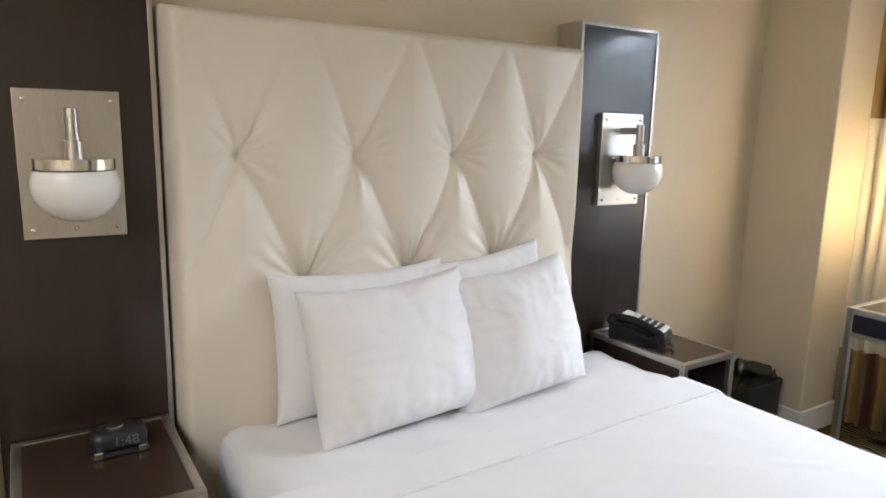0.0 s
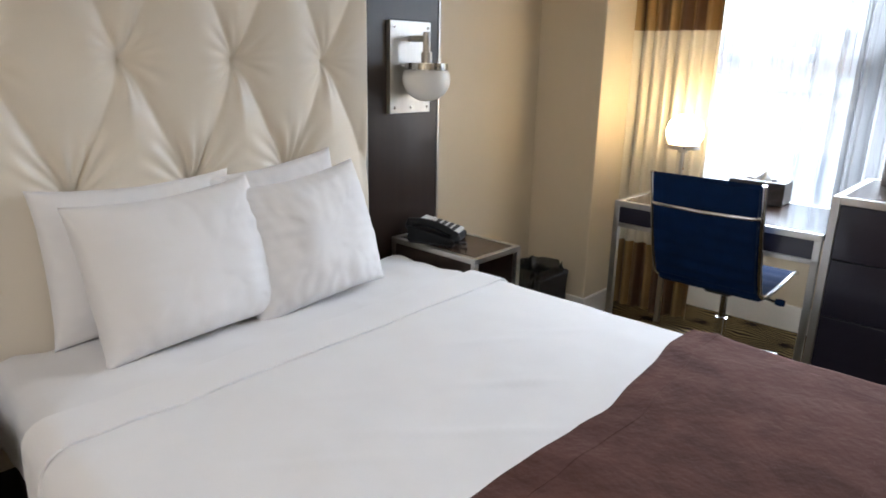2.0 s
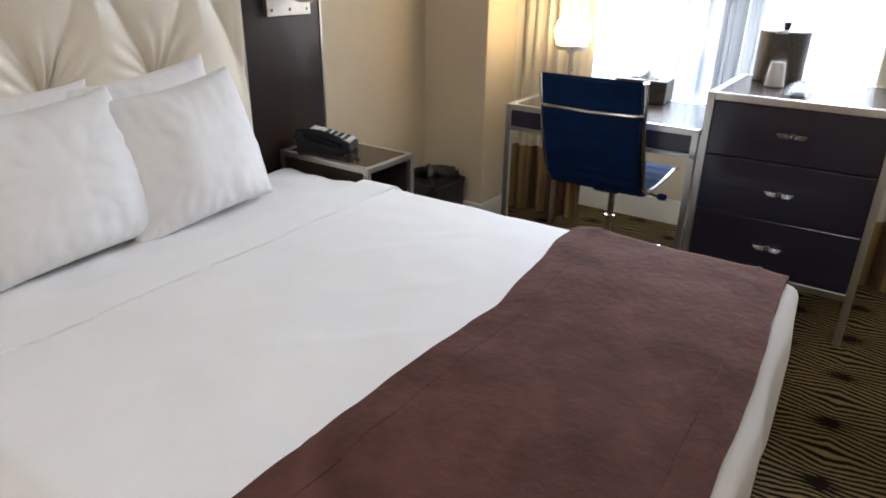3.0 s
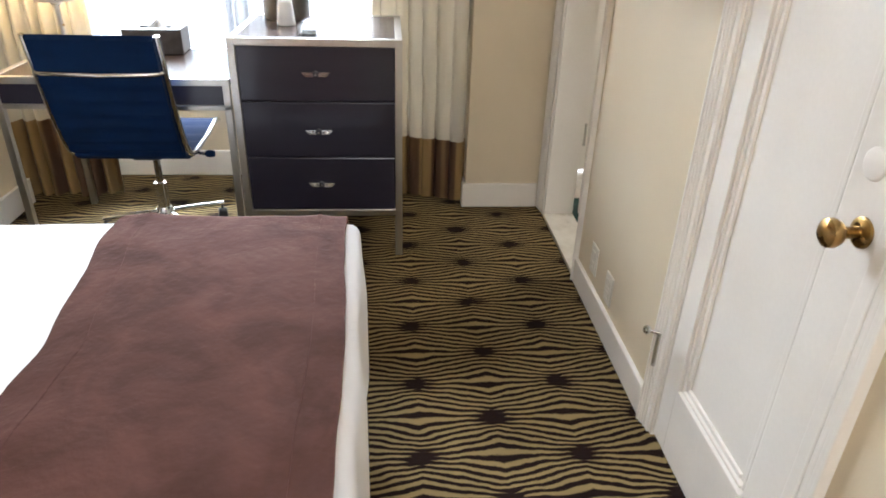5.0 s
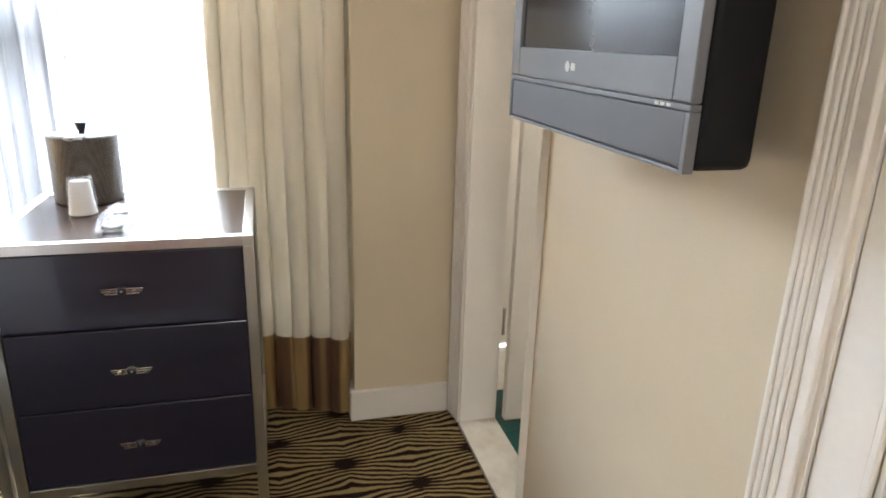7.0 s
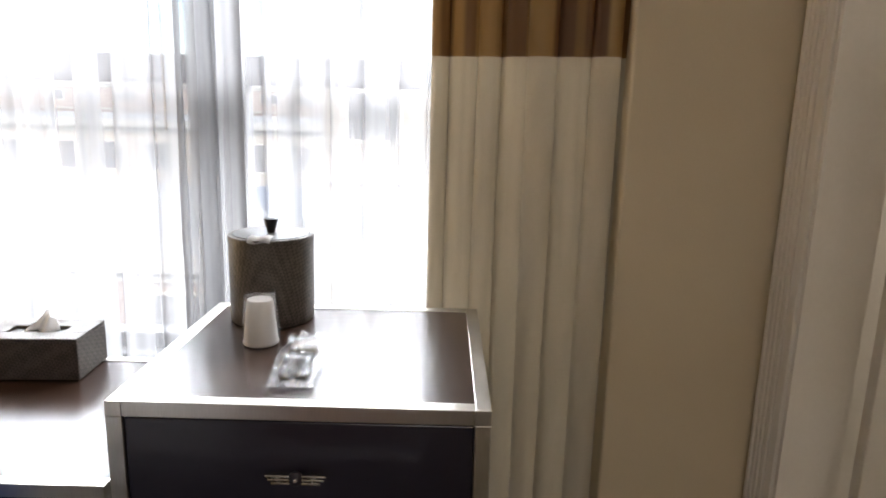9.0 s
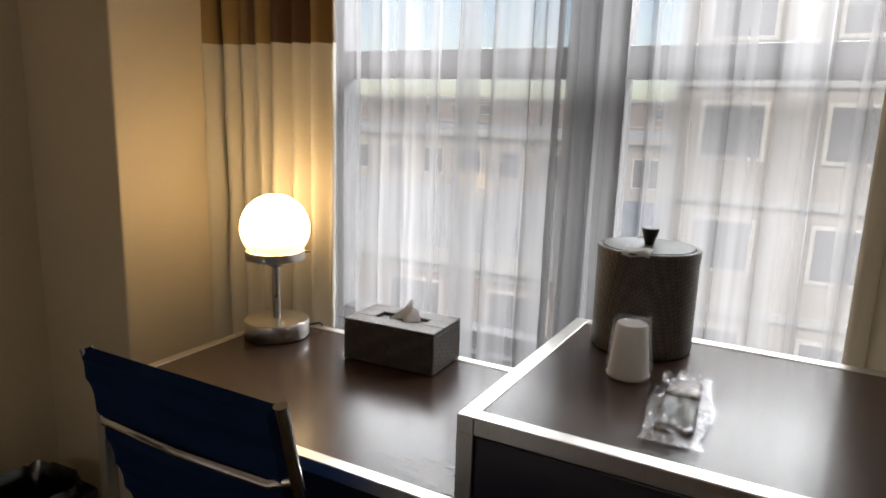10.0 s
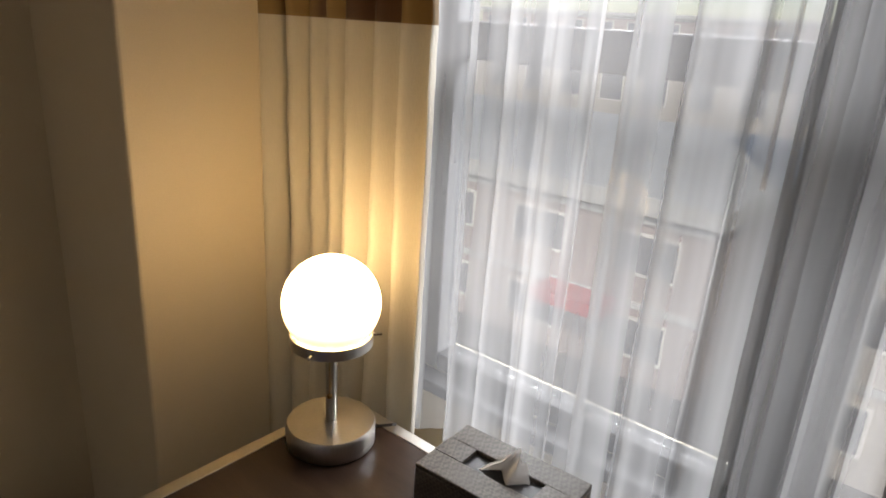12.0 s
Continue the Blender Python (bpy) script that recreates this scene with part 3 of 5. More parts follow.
def cover_z(x, y):
    """Height of the bedspread's top, gently uneven with a few long creases."""
    z = 0.612 + 0.006 * noise.noise(Vector((x * 2.2, y * 2.2, 3.1))) + 0.0040 * noise.noise(Vector((x * 9, y * 7, 1.7)))
    for cx, cy, ln, ang in ((1.05, 0.95, 0.20, 0.7), (1.35, 0.80, 0.26, 0.75), (1.75, 1.05, 0.12, 0.6), (1.60, 0.86, 0.14, 0.7), (1.25, 1.12, 0.10, 0.6), (1.95, 0.95, 0.10, 0.7), (0.95, 0.72, 0.16, 0.8)):
        dx, dy_ = x - cx, y - cy
        u, w = dx * math.cos(ang) - dy_ * math.sin(ang), dx * math.sin(ang) + dy_ * math.cos(ang)
        z += 0.0036 * math.exp(-(w / 0.008) ** 2) * math.exp(-(u / ln) ** 4)
    return z


def draped(x0, x1, y0, y1, lift, dropx0, dropx1, dropy0, nx, ny, r=0.05, thick=0.008, loose=0.0):
    """Cloth over the bed top: flat above, rounding over the sides and hanging."""
    def fold(s, lo, hi, d0, d1):
        # s runs along the cloth from one hem to the other: gives place and fall
        if s < lo + r and d0 > 0:
            a = lo + r - s
            if a < r * math.pi / 2:
                return lo + r - r * math.sin(a / r), r - r * math.cos(a / r)
            return lo, r + a - r * math.pi / 2
        if s > hi - r and d1 > 0:
            a = s - hi + r
            if a < r * math.pi / 2:
                return hi - r + r * math.sin(a / r), r - r * math.cos(a / r)
            return hi, r + a - r * math.pi / 2
        return s, 0.0

    def f(u, v):
        sx = (x0 - dropx0) + u * (x1 - x0 + dropx0 + dropx1)
        sy = (y0 - dropy0) + v * (y1 - y0 + dropy0)
        x, fx = fold(sx, x0, x1, dropx0, dropx1)
        y, fy = fold(sy, y0, y1, dropy0, 0)
        fall = max(fx, fy)
        hang = min(1.0, fall / 0.10)
        wav = hang * (0.009 * math.sin(sy * 15 + 2 * math.sin(sy * 5)) if fx > fy else 0.007 * math.sin(sx * 13 + math.sin(sx * 4)))
        out_x = (1 if sx > (x0 + x1) / 2 else -1) * (wav + 0.012 * hang) if fx > fy else 0
        out_y = -(wav + 0.012 * hang) if fy >= fx and fy > 0 else 0
        z = cover_z(x, y) + lift - fall
        if loose:
            # edges that wander and soft rucks along the seams
            y += loose * (1.6 * noise.noise(Vector((sx * 2.1, 0.7, 2.0))) + 0.5 * noise.noise(Vector((sx * 7, sy * 2, 5.0)))) * (0.35 + 0.65 * (sy - 0.06) / 0.57)
            side = max(math.exp(-((sy - 0.125) / 0.035) ** 2), math.exp(-((sy - 0.565) / 0.035) ** 2))
            z += (0.25 + side) * 0.007 * abs(noise.noise(Vector((sx * 6, sy * 13, 1.0)))) + 0.004 * noise.noise(Vector((sx * 3, sy * 4, 9.0)))
        return Vector((x + out_x, y + out_y + 0.030 * (x - 2.24), z))

    bm = sheet(f, nx, ny)
    bmesh.ops.recalc_face_normals(bm, faces=bm.faces)
    bmesh.ops.solidify(bm, geom=bm.faces[:], thickness=thick)
    return bm


cover = thing("bed_cover", (1.47, 0.75, 0.61), "smooth white cotton top sheet tucked over the bed", "bed sheet")
part("cloth", draped(0.705, 2.235, 0.035, 1.49, 0.006, 0.30, 0.30, 0.30, 130, 130, 0.055), M_LINEN, cover, smooth=60)
part("hem_seam", draped(0.704, 2.236, 1.448, 1.456, 0.009, 0.30, 0.30, 0.0, 110, 3, 0.055, 0.002), M_LINEN, cover, smooth=60)
single("folded_sheet", draped(0.700, 2.240, 1.335, 1.475, 0.014, 0.24, 0.24, 0.0, 90, 16, 0.055, 0.006), M_LINEN, "white sheet turned down in a wide band on the bed", "bed sheet", smooth=60)


runner = thing("bed_runner", (1.47, 0.33, 0.62), "brown velvet bed runner across the foot of the bed", "bed runner")
part("cloth", draped(0.690, 2.250, 0.060, 0.630, 0.021, 0.26, 0.26, 0.0, 170, 70, 0.055, 0.010, 0.022), M_VELVET, runner, smooth=60)
for y in (0.130, 0.562):
    part("hem_seam", draped(0.688, 2.252, y - 0.005, y + 0.005, 0.0225, 0.26, 0.26, 0.0, 170, 4, 0.055, 0.003, 0.022), M_VELVET, runner, smooth=60)


def pillow(w, h, d, seed):
    """A stuffed pillow standing on its long edge; x across, z up, with drawn-out corners and creases."""
    bm = bmesh.new()
    for side in (-1, 1):
        def f(u, v):
            a, b = 2 * u - 1, 2 * v - 1
            edge = max(0.0, (1 - a * a)) ** 0.42 * max(0.0, (1 - b * b)) ** 0.42
            pull = 1 - 0.06 * (1 - abs(a) ** 3) * abs(b) ** 3
            pullx = 1 - 0.055 * (1 - abs(b) ** 3) * abs(a) ** 3
            x, z = a * w / 2 * pullx, b * h / 2 * pull
            k = Vector((x * 5 + seed, z * 5, seed * 2.0 + side))
            rim = max(abs(a), abs(b))
            crease = 0.007 * rim * noise.noise(Vector((a * 7 * (1 if abs(b) > abs(a) else 0.6) + seed, b * 7 * (1 if abs(a) > abs(b) else 0.6), side * 3)))
            fine = 0.006 * rim ** 2.5 * abs(noise.noise(Vector((x * 22 + z * 9 + seed, z * 6 - x * 4, side))))
            dent = 0.010 * noise.noise(Vector((a * 2.1 + seed, b * 1.7, side * 5 + seed)))
            fine -= dent
            y = side * (d / 2 * edge * (0.95 + 0.10 * noise.noise(k * 0.6)) + edge ** 0.4 * (crease - fine))
            sag = -0.012 * (1 - abs(a)) * b * b if b > 0 else 0
            return Vector((x, y, h / 2 + z + sag))
        sheet(f, 84, 66, bm)
    bmesh.ops.remove_doubles(bm, verts=bm.verts, dist=0.0005)
    return bm


def lay_pillow(w, h, d, seed, x, y, z, lean, turn, tilt=0):
    ob = single("pillow", pillow(w, h, d, seed), M_LINEN, "plump white cotton pillow leaning on the headboard", "pillow", "bed pillows", smooth=75)
    ob.matrix_world = pose(x, y, z, -lean, tilt, turn)


lay_pillow(0.57, 0.43, 0.17, 1.3, 1.175, 1.810, 0.606, 8, 0, 0)
lay_pillow(0.56, 0.44, 0.17, 4.1, 1.615, 1.812, 0.606, 7, 0, -5)
lay_pillow(0.54, 0.43, 0.25, 7.7, 1.215, 1.625, 0.606, 18, 3, -2)
lay_pillow(0.51, 0.43, 0.25, 2.9, 1.640, 1.622, 0.606, 17, 0, -5)

# ---- headboard: leatherette drawn in by buttons in a diamond pattern ----
HX0, HX1, HZ0, HZ1, HY = 0.660, 2.080, 0.28, 1.735, 1.905
BX = [0.844 + 0.349 * i for i in range(4)]
BZ, DZ = 1.357, 0.385
tufts = [(x, BZ) for x in BX] + [(x + 0.1745, BZ - DZ) for x in BX[:3]]
tops = [(BX[0] + 0.1745 + 0.349 * i, HZ1 + 0.005) for i in range(-1, 4)]
creases = []
for x, z in tufts:
    for x2, z2 in tufts + tops:
        if z2 > z + 0.1 and abs(x2 - x) < 0.18 and z2 - z < 0.40:
            creases.append((x, z, x2, z2))
creases += [(BX[0], BZ, BX[0] - 0.1745, BZ - DZ), (BX[3], BZ, BX[3] + 0.1745, BZ - DZ)]


def headboard_y(x, z):
    """How far the padding's face stands in front of the boards, with puffed diamonds and gathered creases."""
    near, deep = 9.0, 0.0
    for ax, az, bx, bz in creases:
        vx, vz = bx - ax, bz - az
        t_ = max(0.0, min(1.0, ((x - ax) * vx + (z - az) * vz) / (vx * vx + vz * vz)))
        d = math.hypot(x - ax - t_ * vx, z - az - t_ * vz)
        strong = 0.75 + 0.38 * max(1 - t_ / 0.6, (t_ - 0.6) / 0.4) if bz < HZ1 else 0.30 + 0.60 * max(0.0, 1 - t_ / 0.7)
        deep = max(deep, strong * (0.55 * math.exp(-d / 0.022) + 0.45 * math.exp(-(d / 0.06) ** 2)))
    pit, pleat = 0.0, 0.0
    for bx, bz in tufts:
        r = math.hypot(x - bx, z - bz)
        if r < 0.30:
            pit = max(pit, math.exp(-r / 0.035))
            a = math.atan2(z - bz, x - bx)
            if bz < BZ - 0.1:
                fan = max(0.0, math.sin(a)) ** 1.5
                pleat += 0.0065 * fan * math.sin(a * 19 + 4 * noise.noise(Vector((bx * 3, r * 6, a)))) * math.exp(-((r - 0.11) / 0.075) ** 2)
            else:
                pleat += 0.0034 * (0.25 + 0.6 * abs(math.sin(a))) * math.sin(a * 15 + 3 * noise.noise(Vector((bx, bz, a)))) * math.exp(-((r - 0.075) / 0.05) ** 2)
    ex = min(x - HX0, HX1 - x, HZ1 - z)
    edge = math.sqrt(max(0.0, 1 - (1 - min(1, ex / 0.03)) ** 2))
    return 0.085 * edge + 0.020 * edge - (0.034 * deep + 0.034 * pit) * min(1, ex / 0.05) + pleat * min(1, ex / 0.05)


hb = thing("headboard", (1.37, 2.0, HZ0), "tall cream leatherette headboard with buttoned diamond tufting", "headboard")
part("backing_board", box(HX0 + 0.01, HX1 - 0.01, 1.985, 2.098, 0.0, HZ1 - 0.01, 0.004), M_DARKBASE, hb)
bm = sheet(lambda u, v: Vector((HX0 + u * (HX1 - HX0), 1.990 - headboard_y(HX0 + u * (HX1 - HX0), HZ0 + v * (HZ1 - HZ0)), HZ0 + v * (HZ1 - HZ0))), 260, 260)
part("padding", bm, M_LEATHER, hb, smooth=80)
bm = box(HX0 + 0.001, HX1 - 0.001, 1.988, 2.09, HZ0, HZ1 - 0.001, 0.006)
part("side_band", bm, M_LEATHER, hb)
for bx, bz in tufts[:7]:
    part("button", lathe([(0, 0), (0.009, 0.001), (0.0095, 0.003), (0.006, 0.006), (0, 0.007)], (bx, 1.990 - headboard_y(bx, bz) + 0.002, bz), 16, Matrix.Rotation(radians(90), 4, "X")), M_LEATHER, hb, smooth=True)

# ---- wall panels with their sconces ----
for x0, x1 in ((0.232, 0.650), (2.115, 2.535)):
    pn = thing("wall_panel", ((x0 + x1) / 2, 2.05, 0), "tall dark wood wall panel edged in brushed steel", "wall panel", "panels beside the bed")
    part("board", box(x0 + 0.012, x1 - 0.012, 1.972, 2.097, 0.0, 1.828), M_WOOD, pn)
    for a, b in ((x0, x0 + 0.012), (x1 - 0.012, x1)):
        part("edge_strip", box(a, b, 1.968, 2.097, 0.0, 1.840, 0.001), M_STEEL, pn, "brushed steel strip")
    part("edge_strip", box(x0 + 0.012, x1 - 0.012, 1.968, 2.097, 1.828, 1.840, 0.001), M_STEEL, pn, "brushed steel strip")


def sconce(cx):
    th = thing("wall_sconce", (cx, 1.972, 1.155), "unlit steel wall sconce with a white opal glass bowl", "wall lamp", "sconces beside the bed")
    plate = part("back_plate", box(cx - 0.113, cx + 0.113, 1.950, 1.9715, 1.155, 1.512, 0.002), M_STEEL, th)
    flat = Matrix.Rotation(radians(90), 4, "X")
    for dx, z in ((-0.092, 1.488), (0.092, 1.488), (-0.092, 1.178), (0.092, 1.178), (0.0, 1.178)):
        part("screw", lathe([(0, 0), (0.006, 0), (0.0055, 0.003), (0.003, 0.005), (0, 0.0052)], (cx + dx, 1.950, z), 14, flat), M_CHROME, plate, smooth=True)
    yb = 1.862
    arm = [(cx, 1.951, 1.445), (cx, yb, 1.445)]
    part("arm", tube(arm, 0.0125, 16), M_STEEL, th, smooth=True)
    part("upright", lathe(disc_profile(0.0145, 0.105, 0.002), (cx, yb, 1.365), 24), M_STEEL, th, smooth=True)
    part("collar", lathe(disc_profile(0.021, 0.044, 0.002), (cx, yb, 1.352), 24), M_STEEL, th, smooth=True)
    part("ring", lathe([(0.012, 0.022), (0.079, 0.022), (0.085, 0.022), (0.0855, -0.002), (0.083, -0.004), (0.081, 0.0), (0.080, 0.018), (0.012, 0.018)], (cx, yb, 1.332), 48), M_CHROME, th, smooth=True)
    for a in (20, 140, 260):
        p = Vector((math.cos(radians(a)), math.sin(radians(a)), 0))
        c0 = Vector((cx, yb, 1.343))
        part("thumb_screw", tube([c0 + p * 0.083, c0 + p * 0.099], 0.0035, 8), M_CHROME, th, smooth=True)
    prof = [(0.0945 * math.cos(radians(a)), 1.292 + 0.086 * math.sin(radians(a))) for a in range(-90, 27, 6)]
    prof[0] = (0, prof[0][1])
    part("bowl", lathe([(r, z) for r, z in prof], (cx, yb, 0), 48), M_OPAL, th, "white opal glass bowl", True)


sconce(0.446)
sconce(2.342)

# ---- nightstands ----
def steel_frame(th, x0, x1, y0, y1, z1, s, low, name="rail"):
    """Square steel bars: four legs, rails round the top and lower rails."""
    for x in (x0, x1 - s):
        for y in (y0, y1 - s):
            part("leg", box(x, x + s, y, y + s, 0.0, z1 - s, 0.0015), M_STEEL, th)
    for z in (z1 - s, *low):
        for x in (x0, x1 - s):
            part(name, box(x, x + s, y0 + s, y1 - s, z, z + s, 0.0015), M_STEEL, th)
        for y in (y0, y1 - s):
            part(name, box(x0 + (0 if z == z1 - s else s), x1 - (0 if z == z1 - s else s), y, y + s, z, z + s, 0.0015), M_STEEL, th)


def nightstand(x0, x1):
    y0, y1, z1, s = 1.500, 1.962, 0.645, 0.022
    th = thing("nightstand", ((x0 + x1) / 2, 1.73, 0), "dark wood nightstand in a square steel frame with an open shelf", "nightstand", "nightstands")
    steel_frame(th, x0, x1, y0, y1, z1, s, (0.46, 0.10))
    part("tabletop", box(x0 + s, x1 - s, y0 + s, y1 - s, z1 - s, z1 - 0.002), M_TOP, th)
    part("shelf", box(x0 + s, x1 - s, y0 + s, y1 - s, 0.462, 0.480), M_WOOD, th)
    part("shelf", box(x0 + s, x1 - s, y0 + s, y1 - s, 0.102, 0.12), M_WOOD, th)
    part("back_panel", box(x0 + s, x1 - s, y1 - s, y1 - 0.006, 0.122, z1 - s), M_WOOD, th)
    for a in (x0 + 0.004, x1 - s + 0.002):
        part("side_panel", box(a, a + 0.016, y0 + s, y1 - s, 0.122, z1 - s - 0.001), M_WOOD, th)
    part("drawer_front", box(x0 + s, x1 - s, y0 + 0.003, y0 + 0.02, 0.124, 0.455, 0.002), M_DRAWER, th)


nightstand(0.265, 0.632)
nightstand(2.246, 2.535)

# alarm clock
ck = thing("alarm_clock", (0.49, 1.80, 0.645), "black bedside alarm clock with silver feet and dim digits", "alarm clock")
part("body", soft_box(0.430, 0.555, 1.765, 1.845, 0.652, 0.705, 0.022, 10), M_BLACK, ck, smooth=60)
part("base", box(0.428, 0.557, 1.762, 1.848, 0.645, 0.654, 0.004), M_BLACK, ck)
for x in (0.434, 0.531):
    part("foot", box(x, x + 0.020, 1.7595, 1.772, 0.6455, 0.664, 0.003), M_CHROME, ck, "silver corner foot")
part("snooze_button", lathe(disc_profile(0.02, 0.006), (0.485, 1.805, 0.703), 24), M_CHROME, ck, smooth=True)
m_digit = surf("dim_digits", (0.10, 0.11, 0.12), (0.12, 0.13, 0.14), 0.5)
lettering("1:48", 0.034, m_digit, ck, pose(0.505, 1.7635, 0.680, 90, 0, 0), "pale clock digits")

# telephone
ph = thing("telephone", (2.33, 1.80, 0.645), "black corded desk telephone with pale keys on the nightstand", "telephone")


def placed(bm, m):
    bmesh.ops.transform(bm, matrix=m, verts=bm.verts)
    return bm


PM = pose(2.350, 1.795, 0.645, 0, 0, 24)
bm = box(-0.09, 0.10, -0.10, 0.10, 0.006, 0.05, 0.008)
for v in bm.verts:
    if v.co.z > 0.03:
        v.co.z += -0.020 + 0.045 * (v.co.y + 0.10) / 0.20
part("body", placed(bm, PM), M_TVBLACK, ph, smooth=True)
part("base", placed(box(-0.085, 0.095, -0.095, 0.095, 0.0, 0.008, 0.002), PM), M_BLACK, ph)
tilt = PM @ pose(0.048, 0.0, 0.0605, 12.7, 0, 0)
part("key_plate", placed(box(-0.05, 0.05, -0.092, 0.088, -0.012, 0.001, 0.003), tilt), M_KEYS, ph, "pale grey key plate")
for i in range(3):
    for j in range(5):
        part("key", placed(box(-0.032 + i * 0.026, -0.013 + i * 0.026, -0.074 + j * 0.027, -0.058 + j * 0.027, 0.001, 0.006, 0.0015), tilt), M_BLACK if j < 4 else M_KEYS, ph)
hs = []
for i in range(13):
    s = i / 12
    hs.append(PM @ Vector((-0.055, -0.105 + 0.21 * s, 0.036 + 0.045 * s + 0.020 * math.sin(math.pi * s))))
hand = part("handset", tube(hs, 0.017, 14), M_TVBLACK, ph, smooth=True)
for y in (-0.092, 0.092):
    part("ear_cup", placed(lathe([(0, 0), (0.022, 0), (0.027, 0.006), (0.027, 0.02), (0.018, 0.034), (0, 0.038)], (-0.055, y, 0.034 + 0.225 * y), 24), PM), M_TVBLACK, hand, smooth=True)
coil = [PM @ Vector((-0.06 + 0.02 * math.sin(i / 70 * 9) + 0.006 * math.cos(i * 1.3), -0.115 - 0.035 * math.sin(i / 70 * math.pi), 0.007 + 0.006 * math.sin(i * 1.3) * 0.8 + 0.003)) for i in range(71)]
part("cord", tube(coil, 0.0022, 6), M_BLACK, ph, smooth=True)

# waste bin
wb = thing("waste_bin", (3.20, 1.86, 0), "black square waste bin with a loose clear liner", "waste bin")
bm = box(3.07, 3.36, 1.76, 2.00, 0.0, 0.30, 0.012)
for v in bm.verts:
    k = 0.80 + 0.20 * v.co.z / 0.30
    v.co.x, v.co.y = 3.20 + (v.co.x - 3.20) * k, 1.88 + (v.co.y - 1.88) * k
for f in [f for f in bm.faces if f.normal.z > 0.9]:
    r = bmesh.ops.inset_individual(bm, faces=[f], thickness=0.012)
    bmesh.ops.translate(bm, vec=(0, 0, -0.20), verts=f.verts)
part("body", bm, M_BLACK, wb)


def liner(u, v):
    a = 2 * math.pi * u
    sx, sy = math.copysign(abs(math.cos(a)) ** 0.35, math.cos(a)), math.copysign(abs(math.sin(a)) ** 0.35, math.sin(a))
    grow = (1.03, 1.05, 0.98, 0.86, 0.70)
    hh = (0.255, 0.305, 0.335, 0.30, 0.20)
    k = v * 3.999
    i = int(k)
    g = grow[i] + (grow[i + 1] - grow[i]) * (k - i)
    z = hh[i] + (hh[i + 1] - hh[i]) * (k - i)
    n = noise.noise(Vector((math.cos(a) * 5, math.sin(a) * 5, v * 5)))
    return Vector((3.20 + 0.13 * g * sx * (1 + 0.05 * n), 1.88 + 0.11 * g * sy * (1 + 0.05 * n), z + 0.018 * n * (1 if v > 0.1 else 0)))


part("liner", sheet(liner, 90, 14), M_BAG, wb, "crumpled clear plastic liner", True)
lettering("TRASH", 0.055, surf("worn_print", (0.09, 0.08, 0.07), (0.12, 0.11, 0.1), 0.6), wb, pose(3.20, 1.7755, 0.245, 95, 0, 0), "faded grey lettering")

# ---- desk ----
dk = thing("desk", (3.44, 0.99, 0), "dark wood writing desk framed in brushed steel", "desk")
kx0, kx1, ky0, ky1, kz, s = 3.150, 3.738, 0.556, 1.424, 0.760, 0.026
for x in (kx0, kx1 - s):
    part("leg", box(x, x + s, ky1 - s, ky1, 0, kz - s, 0.0015), M_STEEL, dk)
    part("rail", box(x, x + s, ky0, ky1 - s, kz - s, kz, 0.0015), M_STEEL, dk)
    part("rail", box(x, x + s, ky0, ky1 - s, 0.640, 0.640 + 0.018, 0.0015), M_STEEL, dk)
part("leg", box(kx1 - s, kx1, ky0, ky0 + s, 0, kz - s, 0.0015), M_STEEL, dk)
part("leg", box(kx0, kx0 + s, ky0, ky0 + s, 0, kz - s, 0.0015), M_STEEL, dk)
part("rail", box(kx0, kx1, ky1 - s, ky1, kz - s, kz, 0.0015), M_STEEL, dk)
part("rail", box(kx0 + s, kx1 - s, ky1 - s, ky1, 0.640, 0.658, 0.0015), M_STEEL, dk)
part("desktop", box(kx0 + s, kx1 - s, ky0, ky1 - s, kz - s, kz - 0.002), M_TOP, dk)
part("apron", box(kx0 + 0.004, kx0 + 0.022, ky0 + s, ky1 - s, 0.660, kz - s), M_DRAWER, dk, "dark apron under the top")
part("side_apron", box(kx0 + s, kx1 - s, ky1 - 0.022, ky1 - 0.005, 0.660, kz - s), M_DRAWER, dk)

# ---- chest of drawers ----
ch = thing("chest_of_drawers", (3.45, 0.225, 0), "dark three-drawer chest in a brushed steel frame", "chest of drawers")
cx0, cx1, cy0, cy1, cz, s = 3.160, 3.742, -0.100, 0.550, 0.912, 0.028
steel_frame(ch, cx0, cx1, cy0, cy1, cz, s, (0.188,))
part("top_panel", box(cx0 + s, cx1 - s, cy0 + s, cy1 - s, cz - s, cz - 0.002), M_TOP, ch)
part("body", box(cx0 + 0.022, cx1 - 0.004, cy0 + 0.008, cy1 - 0.008, 0.216, cz - s - 0.001), M_WOOD, ch)


